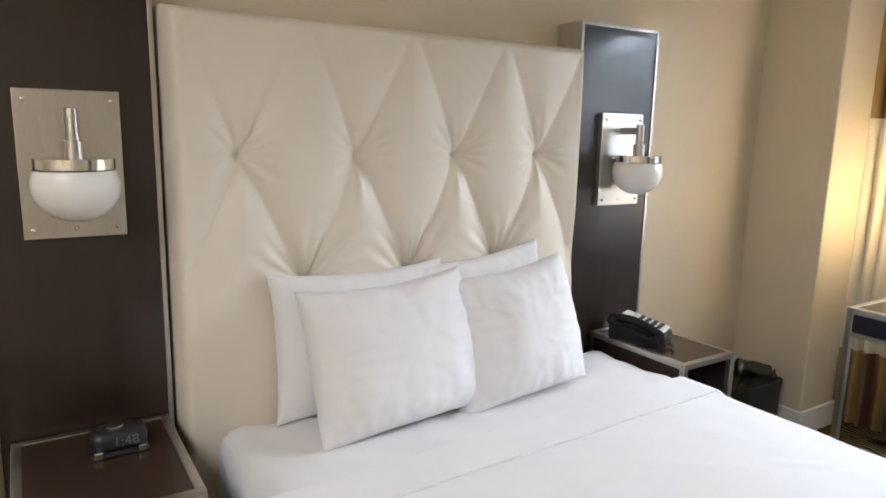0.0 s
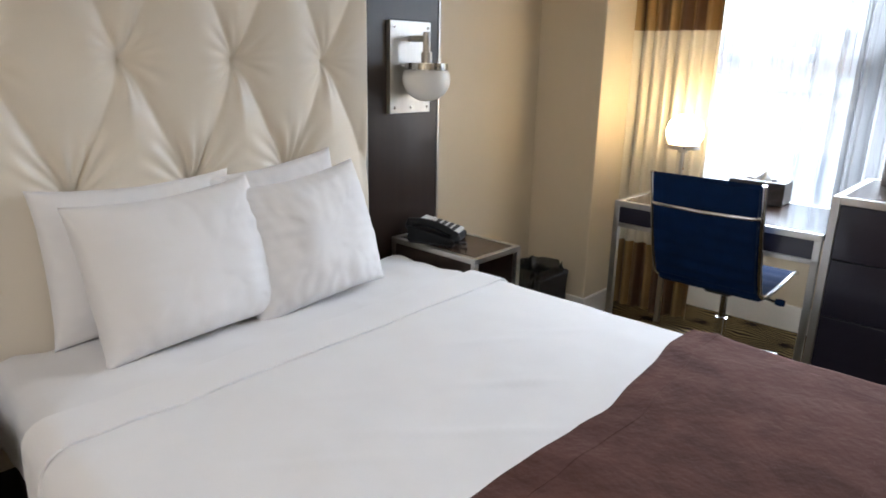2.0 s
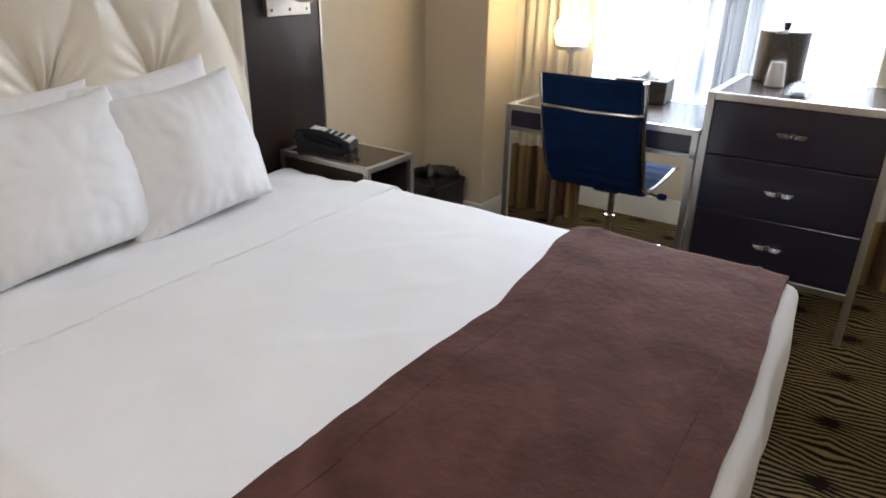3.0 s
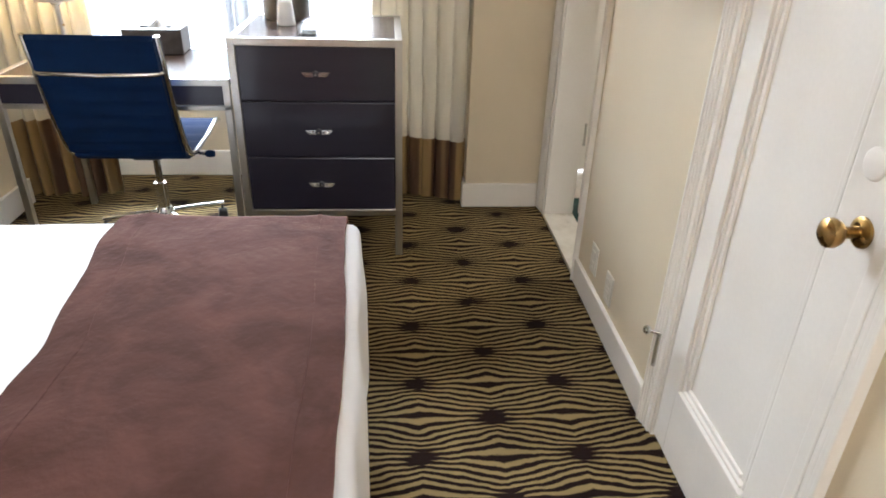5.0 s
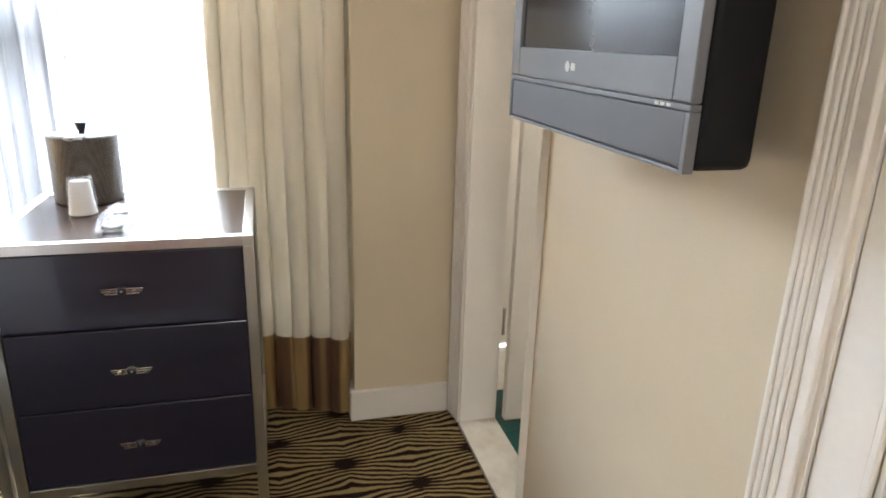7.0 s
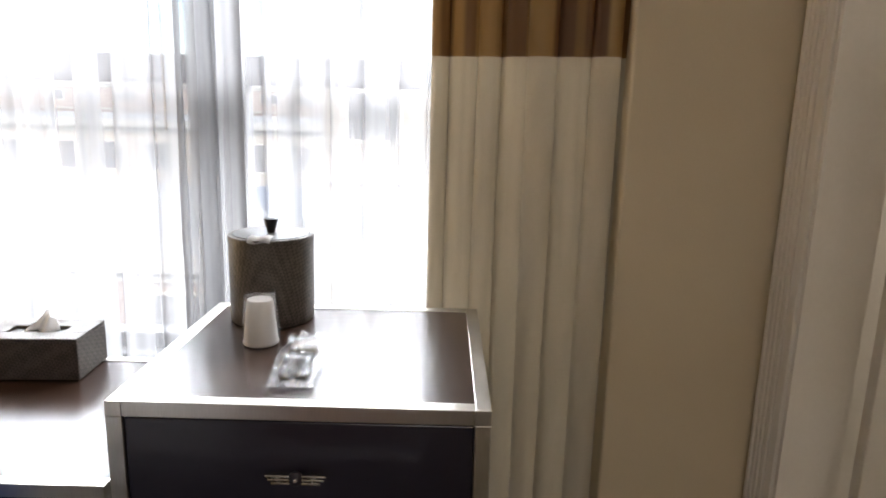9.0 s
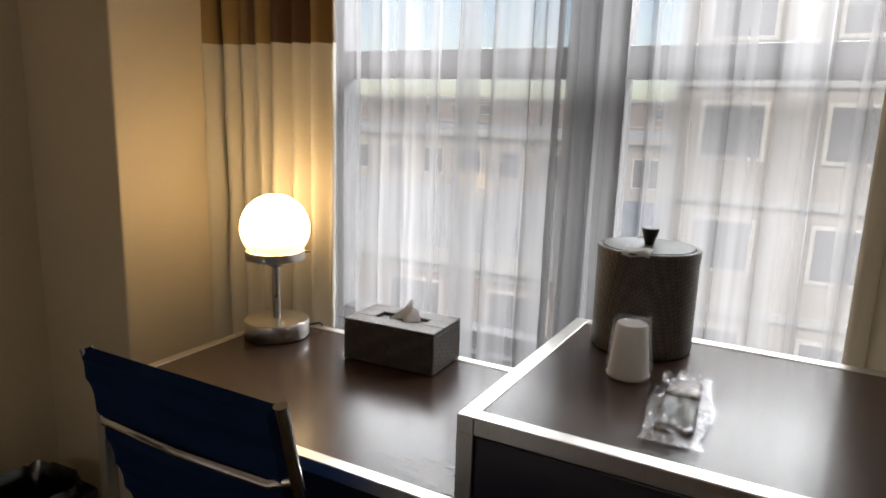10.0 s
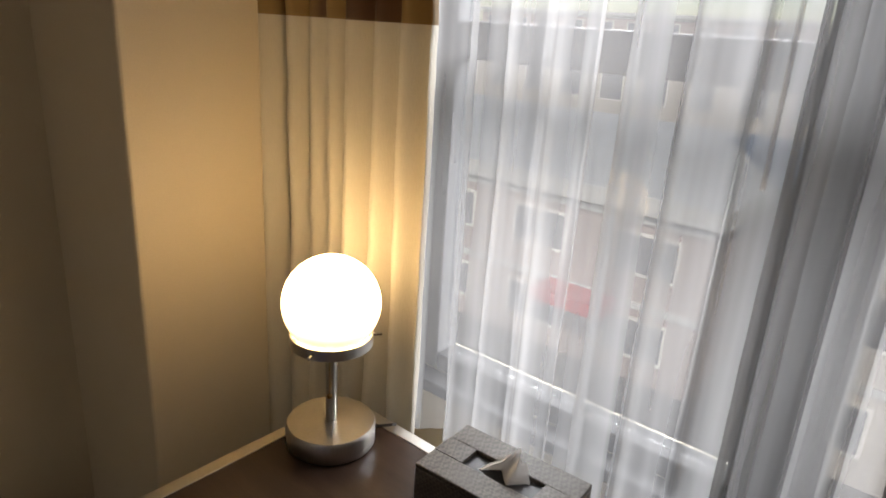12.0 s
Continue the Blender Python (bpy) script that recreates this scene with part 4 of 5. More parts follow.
def drawer(z0, z1, hz):
    dr = part("drawer", box(cx0 + 0.004, cx0 + 0.024, cy0 + s + 0.002, cy1 - s - 0.002, z0, z1, 0.0025), M_DRAWER, ch)
    ym = 0.229
    h_ = bmesh.new()
    for sgn in (-1, 1):
        for k, ln in ((-1, 0.042), (0, 0.048), (1, 0.052)):
            box(cx0 - 0.013, cx0 - 0.007, *sorted((ym + sgn * 0.010, ym + sgn * ln)), hz + k * 0.0065 - 0.0022, hz + k * 0.0065 + 0.0022, 0.001, bm=h_)
        box(cx0 - 0.010, cx0 + 0.005, ym + sgn * 0.030 - 0.004, ym + sgn * 0.030 + 0.004, hz - 0.004, hz + 0.004, bm=h_)
    hd = part("handle", h_, M_CHROME, dr, "winged chrome pull of three bars")
    part("boss", lathe([(0, 0), (0.013, 0), (0.013, 0.006), (0.009, 0.009), (0, 0.009)], (cx0 - 0.004, ym, hz), 20, Matrix.Rotation(radians(-90), 4, "Y")), M_DRAWER, dr, "dark round boss", True)
    part("stud", lathe([(0, 0), (0.004, 0), (0.003, 0.003), (0, 0.004)], (cx0 - 0.013, ym, hz), 12, Matrix.Rotation(radians(-90), 4, "Y")), M_CHROME, dr, smooth=True)


drawer(0.676, cz - s - 0.003, 0.782)
drawer(0.449, 0.671, 0.556)
drawer(0.218, 0.444, 0.333)

# ---- office chair ----
oc = thing("office_chair", (3.39, 0.958, 0), "navy fabric swivel chair with a chrome frame pushed at the desk", "chair")
oy0, oy1 = 0.738, 1.178


def shell_line(k):
    """The chair's side line from the top of the back down and round to the seat's front."""
    pts = [(2.985, 0.945), (3.018, 0.80), (3.055, 0.66), (3.108, 0.52), (3.155, 0.468), (3.23, 0.448), (3.40, 0.450), (3.58, 0.466), (3.64, 0.458)]
    s_ = k * (len(pts) - 1)
    i = min(int(s_), len(pts) - 2)
    p = [Vector((0, *q)) for q in (pts[max(i - 1, 0)], pts[i], pts[i + 1], pts[min(i + 2, len(pts) - 1)])]
    f_ = s_ - i
    q = 0.5 * ((2 * p[1]) + (p[2] - p[0]) * f_ + (2 * p[0] - 5 * p[1] + 4 * p[2] - p[3]) * f_ ** 2 + (3 * p[1] - p[0] - 3 * p[2] + p[3]) * f_ ** 3)
    return q.y, q.z


def pad(k0, k1, ribs):
    bm_ = sheet(lambda u, v: Vector((shell_line(k0 + v * (k1 - k0))[0] + 0.004 * abs(math.sin(v * ribs * math.pi)), oy0 + 0.012 + u * (oy1 - oy0 - 0.024), shell_line(k0 + v * (k1 - k0))[1] + 0.004 * abs(math.sin(v * ribs * math.pi)))), 14, 72)
    bmesh.ops.recalc_face_normals(bm_, faces=bm_.faces)
    bmesh.ops.solidify(bm_, geom=bm_.faces[:], thickness=0.022)
    return bm_


part("backrest", pad(0.0, 0.44, 9), M_NAVY, oc, "navy ribbed fabric back", smooth=60)
part("seat", pad(0.445, 1.0, 10), M_NAVY, oc, "navy ribbed fabric seat", smooth=60)
for y in (oy0, oy1):
    rail = part("side_rail", tube([(shell_line(i / 40)[0], y, shell_line(i / 40)[1]) for i in range(41)], 0.011, 12), M_CHROME, oc, smooth=True)
part("back_bar", tube([(3.014, oy0, 0.815), (2.992, oy0 + 0.03, 0.812), (2.988, 0.958, 0.808), (2.992, oy1 - 0.03, 0.812), (3.014, oy1, 0.815)], 0.009, 12), M_CHROME, oc, smooth=True)
part("mechanism", box(3.28, 3.50, 0.898, 1.018, 0.385, 0.438, 0.012), M_BLACK, oc)
lev = part("lever", tube([(3.34, 0.91, 0.415), (3.32, 0.78, 0.412), (3.30, 0.715, 0.410)], 0.006, 10), M_CHROME, oc, smooth=True)
part("lever_grip", lathe([(0, 0), (0.013, 0.002), (0.016, 0.02), (0.013, 0.038), (0, 0.04)], (3.304, 0.722, 0.411), 14, Matrix.Rotation(radians(90), 4, "X")), M_NAVY, lev, smooth=True)
part("gas_column", lathe([(0, 0.10), (0.027, 0.10), (0.027, 0.25), (0.016, 0.252), (0.016, 0.39), (0, 0.39)], (3.39, 0.958, 0), 24), M_CHROME, oc, smooth=True)
part("hub", lathe([(0, 0.075), (0.04, 0.075), (0.042, 0.11), (0.03, 0.135), (0, 0.135)], (3.39, 0.958, 0), 28), M_CHROME, oc, smooth=True)
for i in range(5):
    a = radians(72 * i - 52)
    dv, c0 = Vector((math.cos(a), math.sin(a), 0)), Vector((3.39, 0.958, 0))
    arm = part("base_arm", tube([c0 + dv * 0.03 + Vector((0, 0, 0.105)), c0 + dv * 0.15 + Vector((0, 0, 0.092)), c0 + dv * 0.27 + Vector((0, 0, 0.074))], 0.012, 10), M_CHROME, oc, smooth=True)
    cs = part("caster", lathe(disc_profile(0.025, 0.04, 0.005, -0.02), c0 + dv * 0.265 + Vector((0, 0, 0.0255)), 22, Matrix.Rotation(a + 1.2, 4, "Z") @ Matrix.Rotation(radians(90), 4, "X")), M_RUBBER, oc, smooth=True)
    part("stem", tube([c0 + dv * 0.265 + Vector((0, 0, 0.045)), c0 + dv * 0.265 + Vector((0, 0, 0.078))], 0.006, 8), M_BLACK, cs, smooth=True)

# ---- desk lamp ----
LX, LY = 3.612, 1.328
lp = thing("desk_lamp", (LX, LY, kz), "lit desk lamp with an opal glass globe on a steel foot", "table lamp")
part("foot", lathe([(0, 0), (0.083, 0), (0.085, 0.003), (0.085, 0.040), (0.082, 0.044), (0.02, 0.0455), (0, 0.0455)], (LX, LY, kz), 56), M_STEEL, lp, smooth=True)
part("stem", lathe(disc_profile(0.0105, 0.156, 0.001), (LX, LY, kz + 0.045), 20), M_STEEL, lp, smooth=True)
part("socket", lathe([(0, 0), (0.013, 0), (0.022, 0.006), (0.022, 0.020), (0.026, 0.022), (0, 0.023)], (LX, LY, kz + 0.186), 24), M_STEEL, lp, smooth=True)
ring = part("ring", lathe([(0.015, 0.001), (0.074, 0.0), (0.0765, 0.002), (0.0765, 0.022), (0.074, 0.022), (0.072, 0.004), (0.015, 0.004)], (LX, LY, kz + 0.207), 56), M_STEEL, lp, smooth=True)
for a in (-35, 85, 205):
    p = Vector((math.cos(radians(a)), math.sin(radians(a)), 0))
    c0 = Vector((LX, LY, kz + 0.220))
    part("thumb_screw", tube([c0 + p * 0.075, c0 + p * 0.093], 0.0032, 8), M_CHROME, ring, smooth=True)
prof = [(0.089 * math.cos(radians(a)), kz + 0.287 + 0.089 * math.sin(radians(a))) for a in range(-41, 91, 6)] + [(0, kz + 0.376)]
part("globe", lathe(prof, (LX, LY, 0), 56), M_LIT, lp, "glowing opal glass globe", True)
bm = bmesh.new()
for i in range(16):
    lathe([(0, -0.0022), (0.0022, 0), (0, 0.0022)], (LX - 0.021, LY - 0.020, kz + 0.189 - i * 0.0045), 8, bm=bm)
lathe([(0, -0.006), (0.005, -0.003), (0.005, 0.002), (0, 0.006)], (LX - 0.021, LY - 0.020, kz + 0.113), 12, bm=bm)
part("pull_chain", bm, M_BRASS, lp, "brass bead pull chain", True)
part("cord", tube([(LX + 0.075, LY - 0.04, kz + 0.012), (LX + 0.10, LY - 0.065, kz + 0.016), (LX + 0.118, LY - 0.058, kz + 0.006), (LX + 0.135, LY - 0.03, kz - 0.03)], 0.003, 8), M_BLACK, lp, smooth=True)

# ---- tissue box ----
tb = thing("tissue_box", (3.65, 0.957, kz), "woven grey-brown tissue box with a tissue pulled up", "tissue box")
TM = pose(3.652, 0.957, kz, 0, 0, 3)
bm = box(-0.074, 0.074, -0.122, 0.122, 0, 0.092, 0.003)
part("body", placed(bm, TM), M_WEAVE, tb)
bm = box(-0.0735, -0.022, -0.1215, 0.1215, 0.092, 0.101, 0.002)
box(0.022, 0.0735, -0.1215, 0.1215, 0.092, 0.101, 0.002, bm=bm)
box(-0.022, 0.022, -0.1215, -0.066, 0.092, 0.101, bm=bm)
box(-0.022, 0.022, 0.066, 0.1215, 0.092, 0.101, bm=bm)
part("lid", placed(bm, TM), M_WEAVE, tb)
# black plate over the solid body gives the slot its inner shade
part("slot_shade", placed(box(-0.0218, 0.0218, -0.0658, 0.0658, 0.0921, 0.0935), TM), M_BLACK, tb, "black plate for the shade inside the slot")


def tissue(u, v):
    a, b = 2 * u - 1, v
    w = 0.044 * (1 - 0.75 * b)
    z = 0.092 + 0.052 * b * (1 - 0.35 * abs(a)) + 0.006 * noise.noise(Vector((a * 3, b * 3, 0.4)))
    return Vector((0.012 * math.sin(a * 5 + b * 2) * (1 - 0.4 * b) + 0.018 * b, a * w - 0.014 * b, z))


bm = sheet(tissue, 26, 16)
sheet(lambda u, v: tissue(1 - u, v * 0.85) + Vector((0.008 + 0.006 * math.sin(u * 9), 0.003, -0.002)), 26, 16, bm)
part("tissue", placed(bm, TM), M_PAPER, tb, "white tissue", 80)

# ---- things on the chest ----
IX, IY = 3.640, 0.388
ib = thing("ice_bucket", (IX, IY, cz), "round woven dark ice bucket with a flat lid", "ice bucket")
prof = [(0, 0), (0.094, 0), (0.096, 0.003)] + [(0.0965, 0.003 + 0.19 * i / 10) for i in range(1, 10)] + [(0.098, 0.196), (0.096, 0.200), (0.088, 0.200), (0.088, 0.194), (0, 0.194)]
part("body", lathe(prof, (IX, IY, cz), 64), M_WEAVE, ib, smooth=True)
lid = part("lid", lathe([(0, 0), (0.086, 0), (0.087, 0.003), (0.085, 0.0075), (0, 0.009)], (IX, IY, cz + 0.194), 56), M_WEAVE_DARK, ib, "dark flat lid", True)
part("knob", lathe([(0, 0), (0.009, 0), (0.009, 0.004), (0.0165, 0.030), (0.016, 0.033), (0, 0.034)], (IX, IY, cz + 0.202), 24), M_BLACK, lid, smooth=True)
bm = sheet(lambda u, v: Vector((IX - 0.060 - 0.040 * v, IY - 0.022 + 0.050 * u, cz + 0.2055 - 0.010 * max(0, v - 0.75) * 4 + 0.002 * math.sin(u * 7))), 8, 10)
bmesh.ops.solidify(bm, geom=bm.faces[:], thickness=0.0012)
part("bag_tab", bm, M_PAPER, lid, "white corner of a bag under the lid", True)

KX, KY = 3.460, 0.368
cp = thing("wrapped_cup", (KX, KY, cz), "white disposable cup upside down in clear wrap", "cup")
part("cup", lathe([(0, 0), (0.036, 0), (0.0375, 0.004), (0.035, 0.010), (0.0275, 0.090), (0.025, 0.095), (0, 0.095)], (KX, KY, cz), 36), M_PAPER, cp, smooth=True)


def wrap(u, v):
    a = 2 * math.pi * u
    n = noise.noise(Vector((math.cos(a) * 3, math.sin(a) * 3, v * 4)))
    r = (0.0405 - 0.010 * v) * (1 + 0.06 * n) if v < 0.85 else 0.032 * (1 - v) / 0.15 * (1 + 0.1 * n)
    return Vector((KX + r * math.cos(a), KY + r * math.sin(a), cz + 0.002 + 0.101 * min(1, v / 0.85) + 0.004 * n))


part("wrapper", sheet(wrap, 44, 20), M_WRAP, cp, "crinkled clear wrapper", True)

pk = thing("clear_packet", (3.34, 0.265, cz), "crumpled clear plastic packet holding a dark sachet", "plastic packet")
KM = pose(3.345, 0.262, cz, 0, 0, -86)


def film_sheet(side):
    def f(u, v):
        a, b = 2 * u - 1, 2 * v - 1
        puff = (1 - a * a) * (1 - b ** 4)
        n = noise.noise(Vector((a * 2.6, b * 4.5, side * 2.0)))
        n2 = abs(noise.noise(Vector((a * 6, b * 9, side))))
        w = 0.044 * (1 + 0.10 * math.sin(b * 4 + 1)) - (0.012 if abs(b) > 0.75 else 0) * (1 - abs(b))
        z = 0.006 + (0.030 if side > 0 else 0.001) * puff * (0.8 + 0.6 * n) + (0.012 * n2 if side > 0 else 0) + 0.010 * max(0, b - 0.7) * 3 * (1 + n)
        return Vector((a * w + 0.006 * n, b * 0.125, max(0.0015, z)))
    return f


bm = sheet(film_sheet(1), 30, 60)
sheet(film_sheet(-1), 12, 24, bm)
part("film", placed(bm, KM), M_FILM, pk, "glossy clear film", 30)
part("sachet", placed(soft_box(-0.028, 0.028, -0.085, 0.03, 0.003, 0.016, 0.006, 8, 0.003, 30), KM), M_BLACK, pk, "black sachet", True)
part("sachet", placed(soft_box(-0.024, 0.026, 0.03, 0.10, 0.003, 0.020, 0.006, 8, 0.003, 30), KM), M_KEYS, pk, "pale sachet", True)

# ---- television ----
tv = thing("television", (2.455, -0.74, 1.265), "wall-mounted flat television, dark and switched off", "television")
tx0, tx1, tz0, tz1, ty = 2.142, 2.770, 1.265, 1.715, -0.645
part("back_shell", box(tx0 + 0.001, tx1 - 0.004, -0.752, ty - 0.014, tz0 + 0.001, tz1 - 0.004, 0.014, seg=3), M_TVBLACK, tv, "matt black housing")
part("wall_bracket", box(2.33, 2.58, WALL_S + 0.001, -0.750, 1.38, 1.60, 0.004), M_BLACK, tv)
bz0 = 1.352
bm = box(tx0, tx0 + 0.042, ty - 0.016, ty, bz0, tz1, 0.003)
box(tx1 - 0.042, tx1, ty - 0.016, ty, bz0, tz1, 0.003, bm=bm)
box(tx0 + 0.042, tx1 - 0.042, ty - 0.016, ty - 0.0005, tz1 - 0.042, tz1, 0.002, bm=bm)
box(tx0 + 0.042, tx1 - 0.042, ty - 0.016, ty - 0.0005, bz0, bz0 + 0.055, 0.002, bm=bm)
part("bezel", bm, M_TVGREY, tv, "silver-grey bezel")
part("screen", box(tx0 + 0.043, tx1 - 0.043, ty - 0.014, ty - 0.006, bz0 + 0.054, tz1 - 0.041), M_SCREEN, tv, "dark matt screen")
part("speaker_strip", box(tx0 + 0.010, tx1 - 0.010, ty - 0.016, ty - 0.002, tz0 + 0.006, bz0 - 0.010, 0.003), M_TVSTRIP, tv)
bm = box(tx0, tx1, ty - 0.016, ty, bz0 - 0.009, bz0 - 0.001, 0.001)
box(tx0, tx0 + 0.009, ty - 0.016, ty, tz0, bz0 - 0.010, 0.001, bm=bm)
box(tx1 - 0.009, tx1, ty - 0.016, ty, tz0, bz0 - 0.010, 0.001, bm=bm)
box(tx0 + 0.009, tx1 - 0.009, ty - 0.016, ty, tz0 - 0.001, tz0 + 0.005, 0.001, bm=bm)
part("trim", bm, M_TVGREY, tv)
part("badge", lathe(disc_profile(0.009, 0.001, 0.0003), (2.500, ty, bz0 + 0.028), 20, Matrix.Rotation(radians(-90), 4, "X")), M_KEYS, tv, "pale round badge")
part("badge", box(2.470, 2.486, ty - 0.001, ty + 0.0008, bz0 + 0.022, bz0 + 0.034), M_KEYS, tv, "pale badge bar")
for k in range(3):
    part("status_mark", box(2.185 + k * 0.014, 2.194 + k * 0.014, ty - 0.001, ty + 0.0006, bz0 - 0.007, bz0 - 0.003), M_KEYS, tv)

# wall sockets
def wall_plate(x, z):
    th = thing("wall_plate", (x, WALL_S, z), "white plastic wall socket plate", "socket", "socket plates")
    pl = part("plate", box(x - 0.037, x + 0.037, WALL_S, WALL_S + 0.006, z - 0.058, z + 0.058, 0.003), M_PLASTIC, th)
    for dz in (-0.022, 0.022):
        part("outlet_face", box(x - 0.017, x + 0.017, WALL_S + 0.005, WALL_S + 0.008, z + dz - 0.014, z + dz + 0.014, 0.003), M_PLASTIC, pl)


wall_plate(2.728, 0.205)
wall_plate(2.537, 0.190)

# ---- curtains ----
def folds(y0, y1, x, n, amp, z0, z1, seed, steps=170, thick=0.004, flare=0.0, lean=0.0):
    """A hanging cloth in vertical folds between y0 and y1."""
    def f(u, v):
        z = z0 + v * (z1 - z0)
        low = 1 - (z - 0.03) / 2.4
        warp = 1.9 * noise.noise(Vector((u * n * 0.42, seed * 3.1, 0.15 * z))) + 0.5 * noise.noise(Vector((u * n, seed, 7.0)))
        ph_ = u * n * 2 * math.pi + warp * 2.0 + 0.35 * low * math.sin(u * 11 + seed * 2)
        a = amp * (0.70 + 0.85 * noise.noise(Vector((u * n * 0.6, seed, z * 0.35))))
        wrinkle = 0.0050 * noise.noise(Vector((u * 40, z * 5, seed))) + 0.0022 * noise.noise(Vector((u * 15 + z * 9, z * 16, seed + 4)))
        dx = a * (math.sin(ph_) + 0.30 * math.sin(2 * ph_ + seed) + 0.12 * math.sin(3 * ph_ + 2 * seed)) + wrinkle
        mid = (y0 + y1) / 2
        y = y0 + u * (y1 - y0) + 0.55 * a * math.cos(ph_) * min(1, 12 * u, 12 * (1 - u))
        return Vector((x + dx + lean * (u - 0.5), mid + (y - mid) * (1 + flare * low), z))
    bm_ = sheet(f, steps, 64)
    if thick:
        sheet(lambda u, v: f(u, v) + Vector((thick, 0, 0)), steps, 64, bm_)
    return bm_


def stripes_satin():
    """Brown and gold satin in broad upright stripes."""
    m, t, b = nodes_of("striped_satin")
    tc, mp, wv = t.nodes.new("ShaderNodeTexCoord"), t.nodes.new("ShaderNodeMapping"), t.nodes.new("ShaderNodeTexNoise")
    mp.inputs["Scale"].default_value = (0.0, 13.0, 0.0)
    wv.inputs["Scale"].default_value, wv.inputs["Detail"].default_value = 1.3, 0
    t.links.new(tc.outputs["Object"], mp.inputs[0])
    t.links.new(mp.outputs[0], wv.inputs["Vector"])
    ramp = t.nodes.new("ShaderNodeValToRGB")
    ramp.color_ramp.elements[0].position, ramp.color_ramp.elements[1].position = 0.46, 0.54
    ramp.color_ramp.elements[0].color, ramp.color_ramp.elements[1].color = (0.11, 0.060, 0.038, 1), (0.36, 0.24, 0.10, 1)
    t.links.new(wv.outputs[0], ramp.inputs[0])
    t.links.new(ramp.outputs[0], b.inputs["Base Color"])
    b.inputs["Roughness"].default_value = 0.42
    see_through(m, 0.2, (0.42, 0.27, 0.12))
    return m


M_STRIPE = stripes_satin()


def curtain(y0, y1, x, n, seed, low_seam, flare, lean):
    th = thing("curtain", (x, (y0 + y1) / 2, 0.02), "floor-length cream curtain with gold satin bands", "curtain", "window curtains")
    part("middle_cloth", folds(y0, y1, x, n, 0.042, low_seam, 1.530, seed, flare=flare, lean=lean), M_CREAM, th, "cream cloth", 80)
    part("top_band", folds(y0, y1, x, n, 0.042, 1.530, 2.44, seed, flare=flare, lean=lean), M_STRIPE, th, "brown and gold satin band", 80)
    part("hem_band", folds(y0, y1, x, n, 0.042, 0.02, low_seam, seed, flare=flare, lean=lean), M_STRIPE, th, "brown and gold satin band", 80)


curtain(1.285, 1.815, 3.810, 8.0, 2.0, 0.40, 0.0, -0.03)
curtain(-0.424, 0.030, 3.785, 7.0, 5.0, 0.330, 0.0, 0.12)
for y0, y1, n, seed in ((0.62, 1.50, 10, 1.0), (-0.20, 0.70, 10, 4.0)):
    single("sheer_curtain", folds(y0, y1, 3.97 + 0.012 * (seed > 2), n, 0.038, 0.60, 2.42, seed, 260, 0), M_SHEER, "thin white voile curtain before the window", "sheer curtain", "sheers", smooth=80)
rod = thing("curtain_rail", (3.90, 0.65, 2.46), "white double curtain rail under the ceiling", "curtain rail")
for x in (3.835, 3.97):
    part("rail", box(x - 0.012, x + 0.012, COL2_Y + 0.001, NICHE_Y - 0.001, 2.435, 2.46, 0.002), M_TRIM, rod)
for y in (-0.2, 0.65, 1.5):
    part("bracket", box(3.82, 3.99, y - 0.012, y + 0.012, 2.458, CEIL + 0.001, 0.002), M_TRIM, rod)
wd = thing("blind_wand", (3.925, 0.735, 1.30), "slim clear curtain wand hanging at the middle post", "curtain wand")
part("rod", tube([(3.925, 0.735, 1.33), (3.925, 0.735, 2.43)], 0.004, 8), M_FILM, wd)

# ---- outside ----
GZ = -11.0
M_ASPH = surf("asphalt", (0.045, 0.045, 0.048), (0.07, 0.07, 0.072), 0.9, scale=0.4, fine=6)
M_PAVE = surf("concrete_pavement", (0.13, 0.13, 0.125), (0.19, 0.185, 0.18), 0.85, scale=0.5, fine=5)
M_FACADE = surf("pale_facade", (0.52, 0.47, 0.42), (0.60, 0.55, 0.50), 0.8, scale=0.4, fine=6)
M_FACADE2 = surf("rose_brick_facade", (0.40, 0.33, 0.30), (0.46, 0.39, 0.36), 0.85, scale=0.4, fine=8)
M_ROOF = surf("pale_roof", (0.55, 0.54, 0.52), (0.66, 0.65, 0.62), 0.8, scale=0.3, fine=4)
M_DARKGLASS = surf("far_window_glass", (0.22, 0.22, 0.23), (0.27, 0.27, 0.28), 0.3, scale=1, bump=0)
M_RED = surf("red_car_paint", (0.45, 0.02, 0.02), (0.5, 0.03, 0.03), 0.3, scale=3, bump=0)
M_WHITE = surf("white_car_paint", (0.70, 0.70, 0.71), (0.76, 0.76, 0.77), 0.3, scale=3, bump=0)
bm = box(-300, 1500, -900, 900, GZ - 0.5, GZ)
tagged(part("ground", bm, M_PAVE), "pale concrete ground reaching to the horizon", "ground", kind="structure")
single("road", box(9, 19, -300, 300, GZ, GZ + 0.05), M_ASPH, "grey asphalt street below the window", "road", kind="structure")
single("pavement", box(19, 23, -300, 300, GZ, GZ + 0.16, 0.03), M_PAVE, "raised concrete pavement beside the street", "pavement", kind="structure")


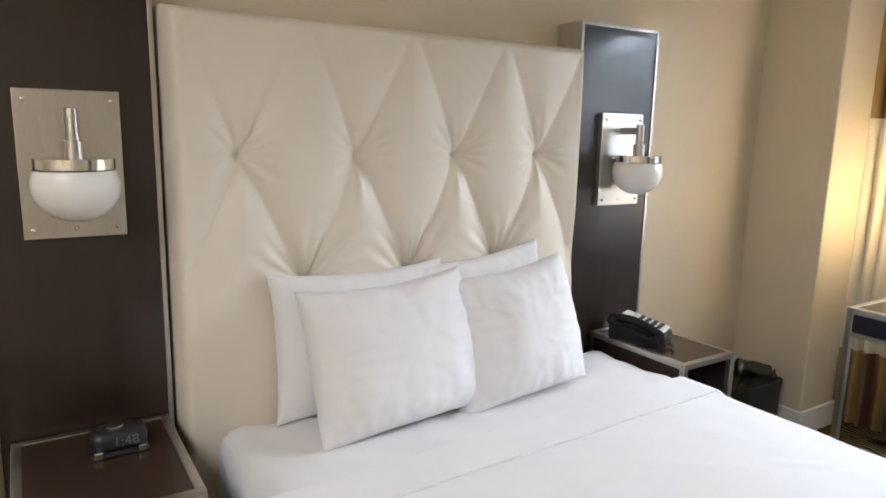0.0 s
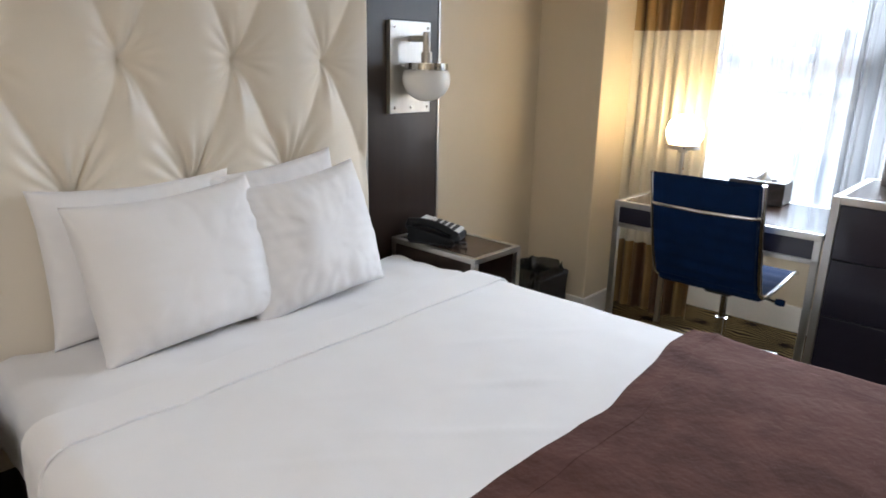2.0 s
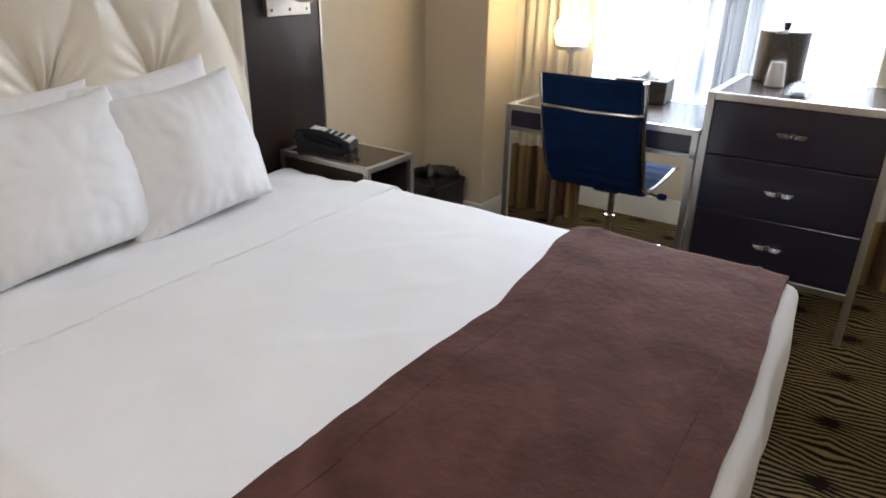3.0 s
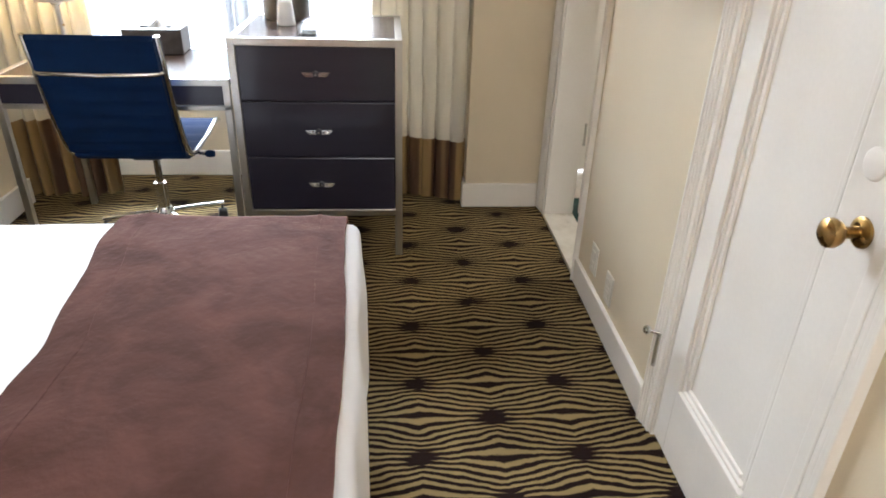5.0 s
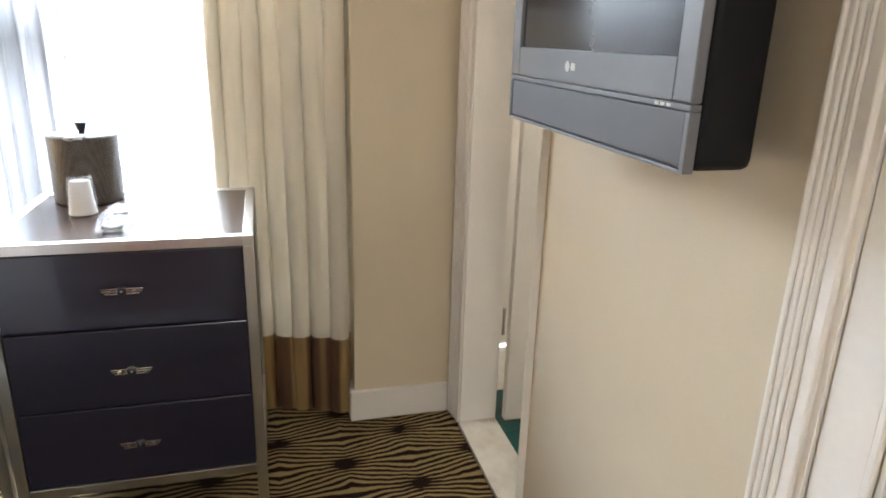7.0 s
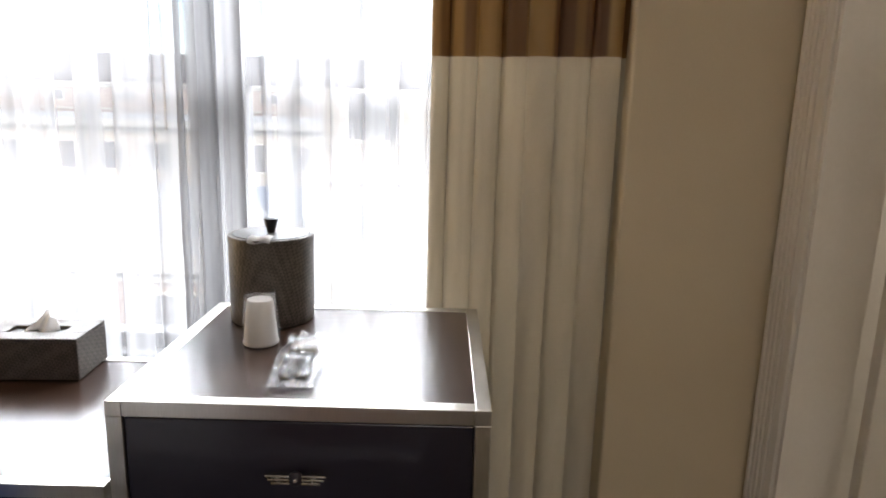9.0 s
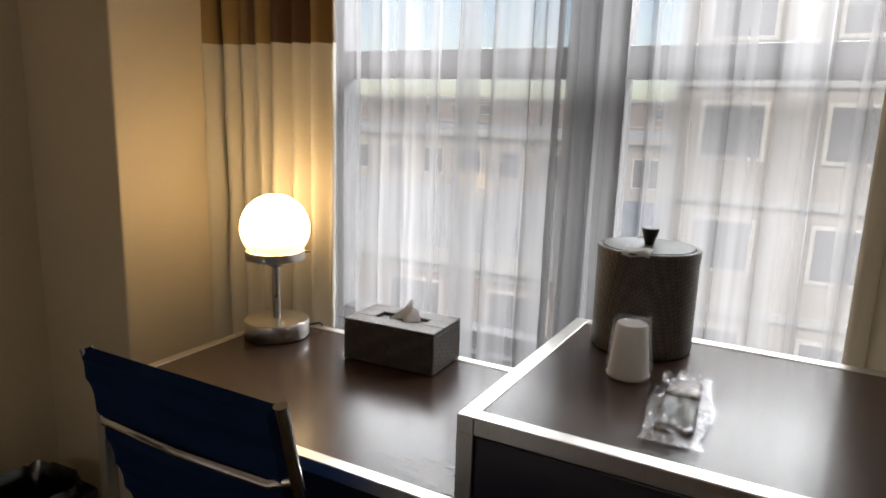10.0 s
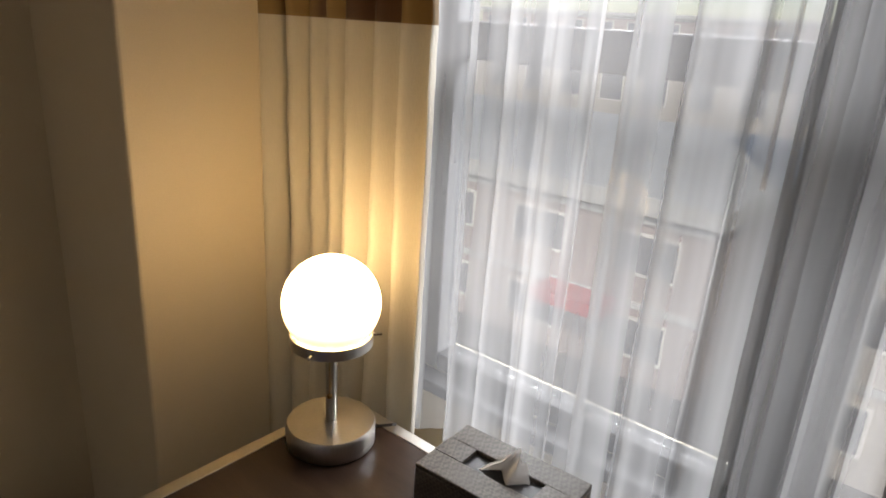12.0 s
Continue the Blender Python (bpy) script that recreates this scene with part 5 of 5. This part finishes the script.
def building(name, x0, x1, y0, y1, h, wall, label, floors, bays):
    th = thing(name, ((x0 + x1) / 2, (y0 + y1) / 2, GZ), label, "building")
    part("wall", box(x0, x1, y0, y1, GZ, GZ + h), wall, th)
    part("roof", box(x0 - 0.4, x1 + 0.4, y0 - 0.4, y1 + 0.4, GZ + h, GZ + h + 0.7, 0.05), M_ROOF, th)
    fh, bw = h / floors, (y1 - y0) / bays
    for i in range(floors):
        part("string_course", box(x0 - 0.12, x0 + 0.02, y0, y1, GZ + i * fh + fh - 0.35, GZ + i * fh + fh - 0.1), M_ROOF, th)
        for j in range(bays):
            ya, za = y0 + bw * (j + 0.22), GZ + fh * i + fh * 0.28
            w = part("window", box(x0 - 0.06, x0 + 0.02, ya, ya + bw * 0.56, za, za + fh * 0.5), M_TRIM, th)
            part("pane", box(x0 - 0.075, x0 - 0.055, ya + 0.12, ya + bw * 0.56 - 0.12, za + 0.12, za + fh * 0.5 - 0.12), M_DARKGLASS, w)


building("apartment_building", 24, 40, -26, 4.0, 24, M_FACADE, "pale apartment house with rows of windows across the street", 7, 9)
building("shop_building", 25, 45, 7.0, 34, 6.5, M_FACADE2, "low rose brick house with a pale flat roof", 2, 6)
building("warehouse", 60, 90, 2, 60, 10.2, M_FACADE, "long pale warehouse with a flat roof far off", 2, 14)
building("office_building", 120, 150, -10, 90, 15, M_FACADE2, "distant brick office block behind low roofs", 4, 16)


def car(x, y, paint, label, turn=90):
    th = thing("parked_car", (x, y, GZ + 0.05), label, "car", "parked cars")
    z = GZ + 0.05
    prof = [(-2.1, 0.35), (-2.1, 0.80), (-1.3, 0.92), (-0.75, 1.42), (0.75, 1.45), (1.5, 0.98), (2.1, 0.85), (2.1, 0.35)]
    bm_ = bmesh.new()
    a = [bm_.verts.new((x - 0.85 + (0.12 if q > 1 else 0), y + p, z + q)) for p, q in prof]
    b = [bm_.verts.new((x + 0.85 - (0.12 if q > 1 else 0), y + p, z + q)) for p, q in prof]
    bm_.faces.new(a)
    bm_.faces.new(b[::-1])
    for i in range(len(prof)):
        j = (i + 1) % len(prof)
        bm_.faces.new((a[i], a[j], b[j], b[i]))
    part("body", bm_, paint, th)
    for s_ in (-1, 1):
        part("window", box(x + s_ * 0.78 - 0.02, x + s_ * 0.78 + 0.02, y - 0.65, y + 0.8, z + 0.98, z + 1.34), M_DARKGLASS, th)
        for q in (-1.35, 1.35):
            part("wheel", lathe(disc_profile(0.32, 0.2, 0.03, -0.1), (x + s_ * 0.78, y + q, z + 0.32), 20, Matrix.Rotation(radians(90), 4, "Y")), M_RUBBER, th)


car(17.6, 8.2, M_RED, "red car parked at the kerb")
car(17.6, 13.2, M_WHITE, "white car parked at the kerb")
car(10.6, 5.6, M_WHITE, "white car standing in the street")
car(10.6, 10.8, M_WHITE, "white car standing in the street")
single("awning", box(23.4, 24.95, 10.0, 13.0, GZ + 2.6, GZ + 3.1, 0.05), M_RED, "red shop awning on the low house", "awning")

# a rim made up for the added fill light, never in view
cl = thing("fill_light_rim", (-0.85, 0.10, CEIL), "white rim round an added fill light, out of view", "ceiling lamp")
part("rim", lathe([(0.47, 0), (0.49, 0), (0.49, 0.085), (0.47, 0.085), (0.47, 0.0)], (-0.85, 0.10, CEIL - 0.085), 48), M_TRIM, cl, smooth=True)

# bathroom floor tiles
for i in range(5):
    for j in range(12):
        x, y = 3.02 + i * 0.152, -1.112 - j * 0.152
        if i == 0 and j == 0:
            bm = box(0.0015, 0.1505, 0.0015, 0.1505, -0.02, 0.0, 0.0015, seg=1)
            me = bpy.data.meshes.new("tile")
            bm.to_mesh(me)
            bm.free()
            me.materials.append(M_GREEN)
        o = new("tile", me)
        o.location = (x, y, 0.0)
        o.parent = bpy.data.objects["floor_bathroom"]
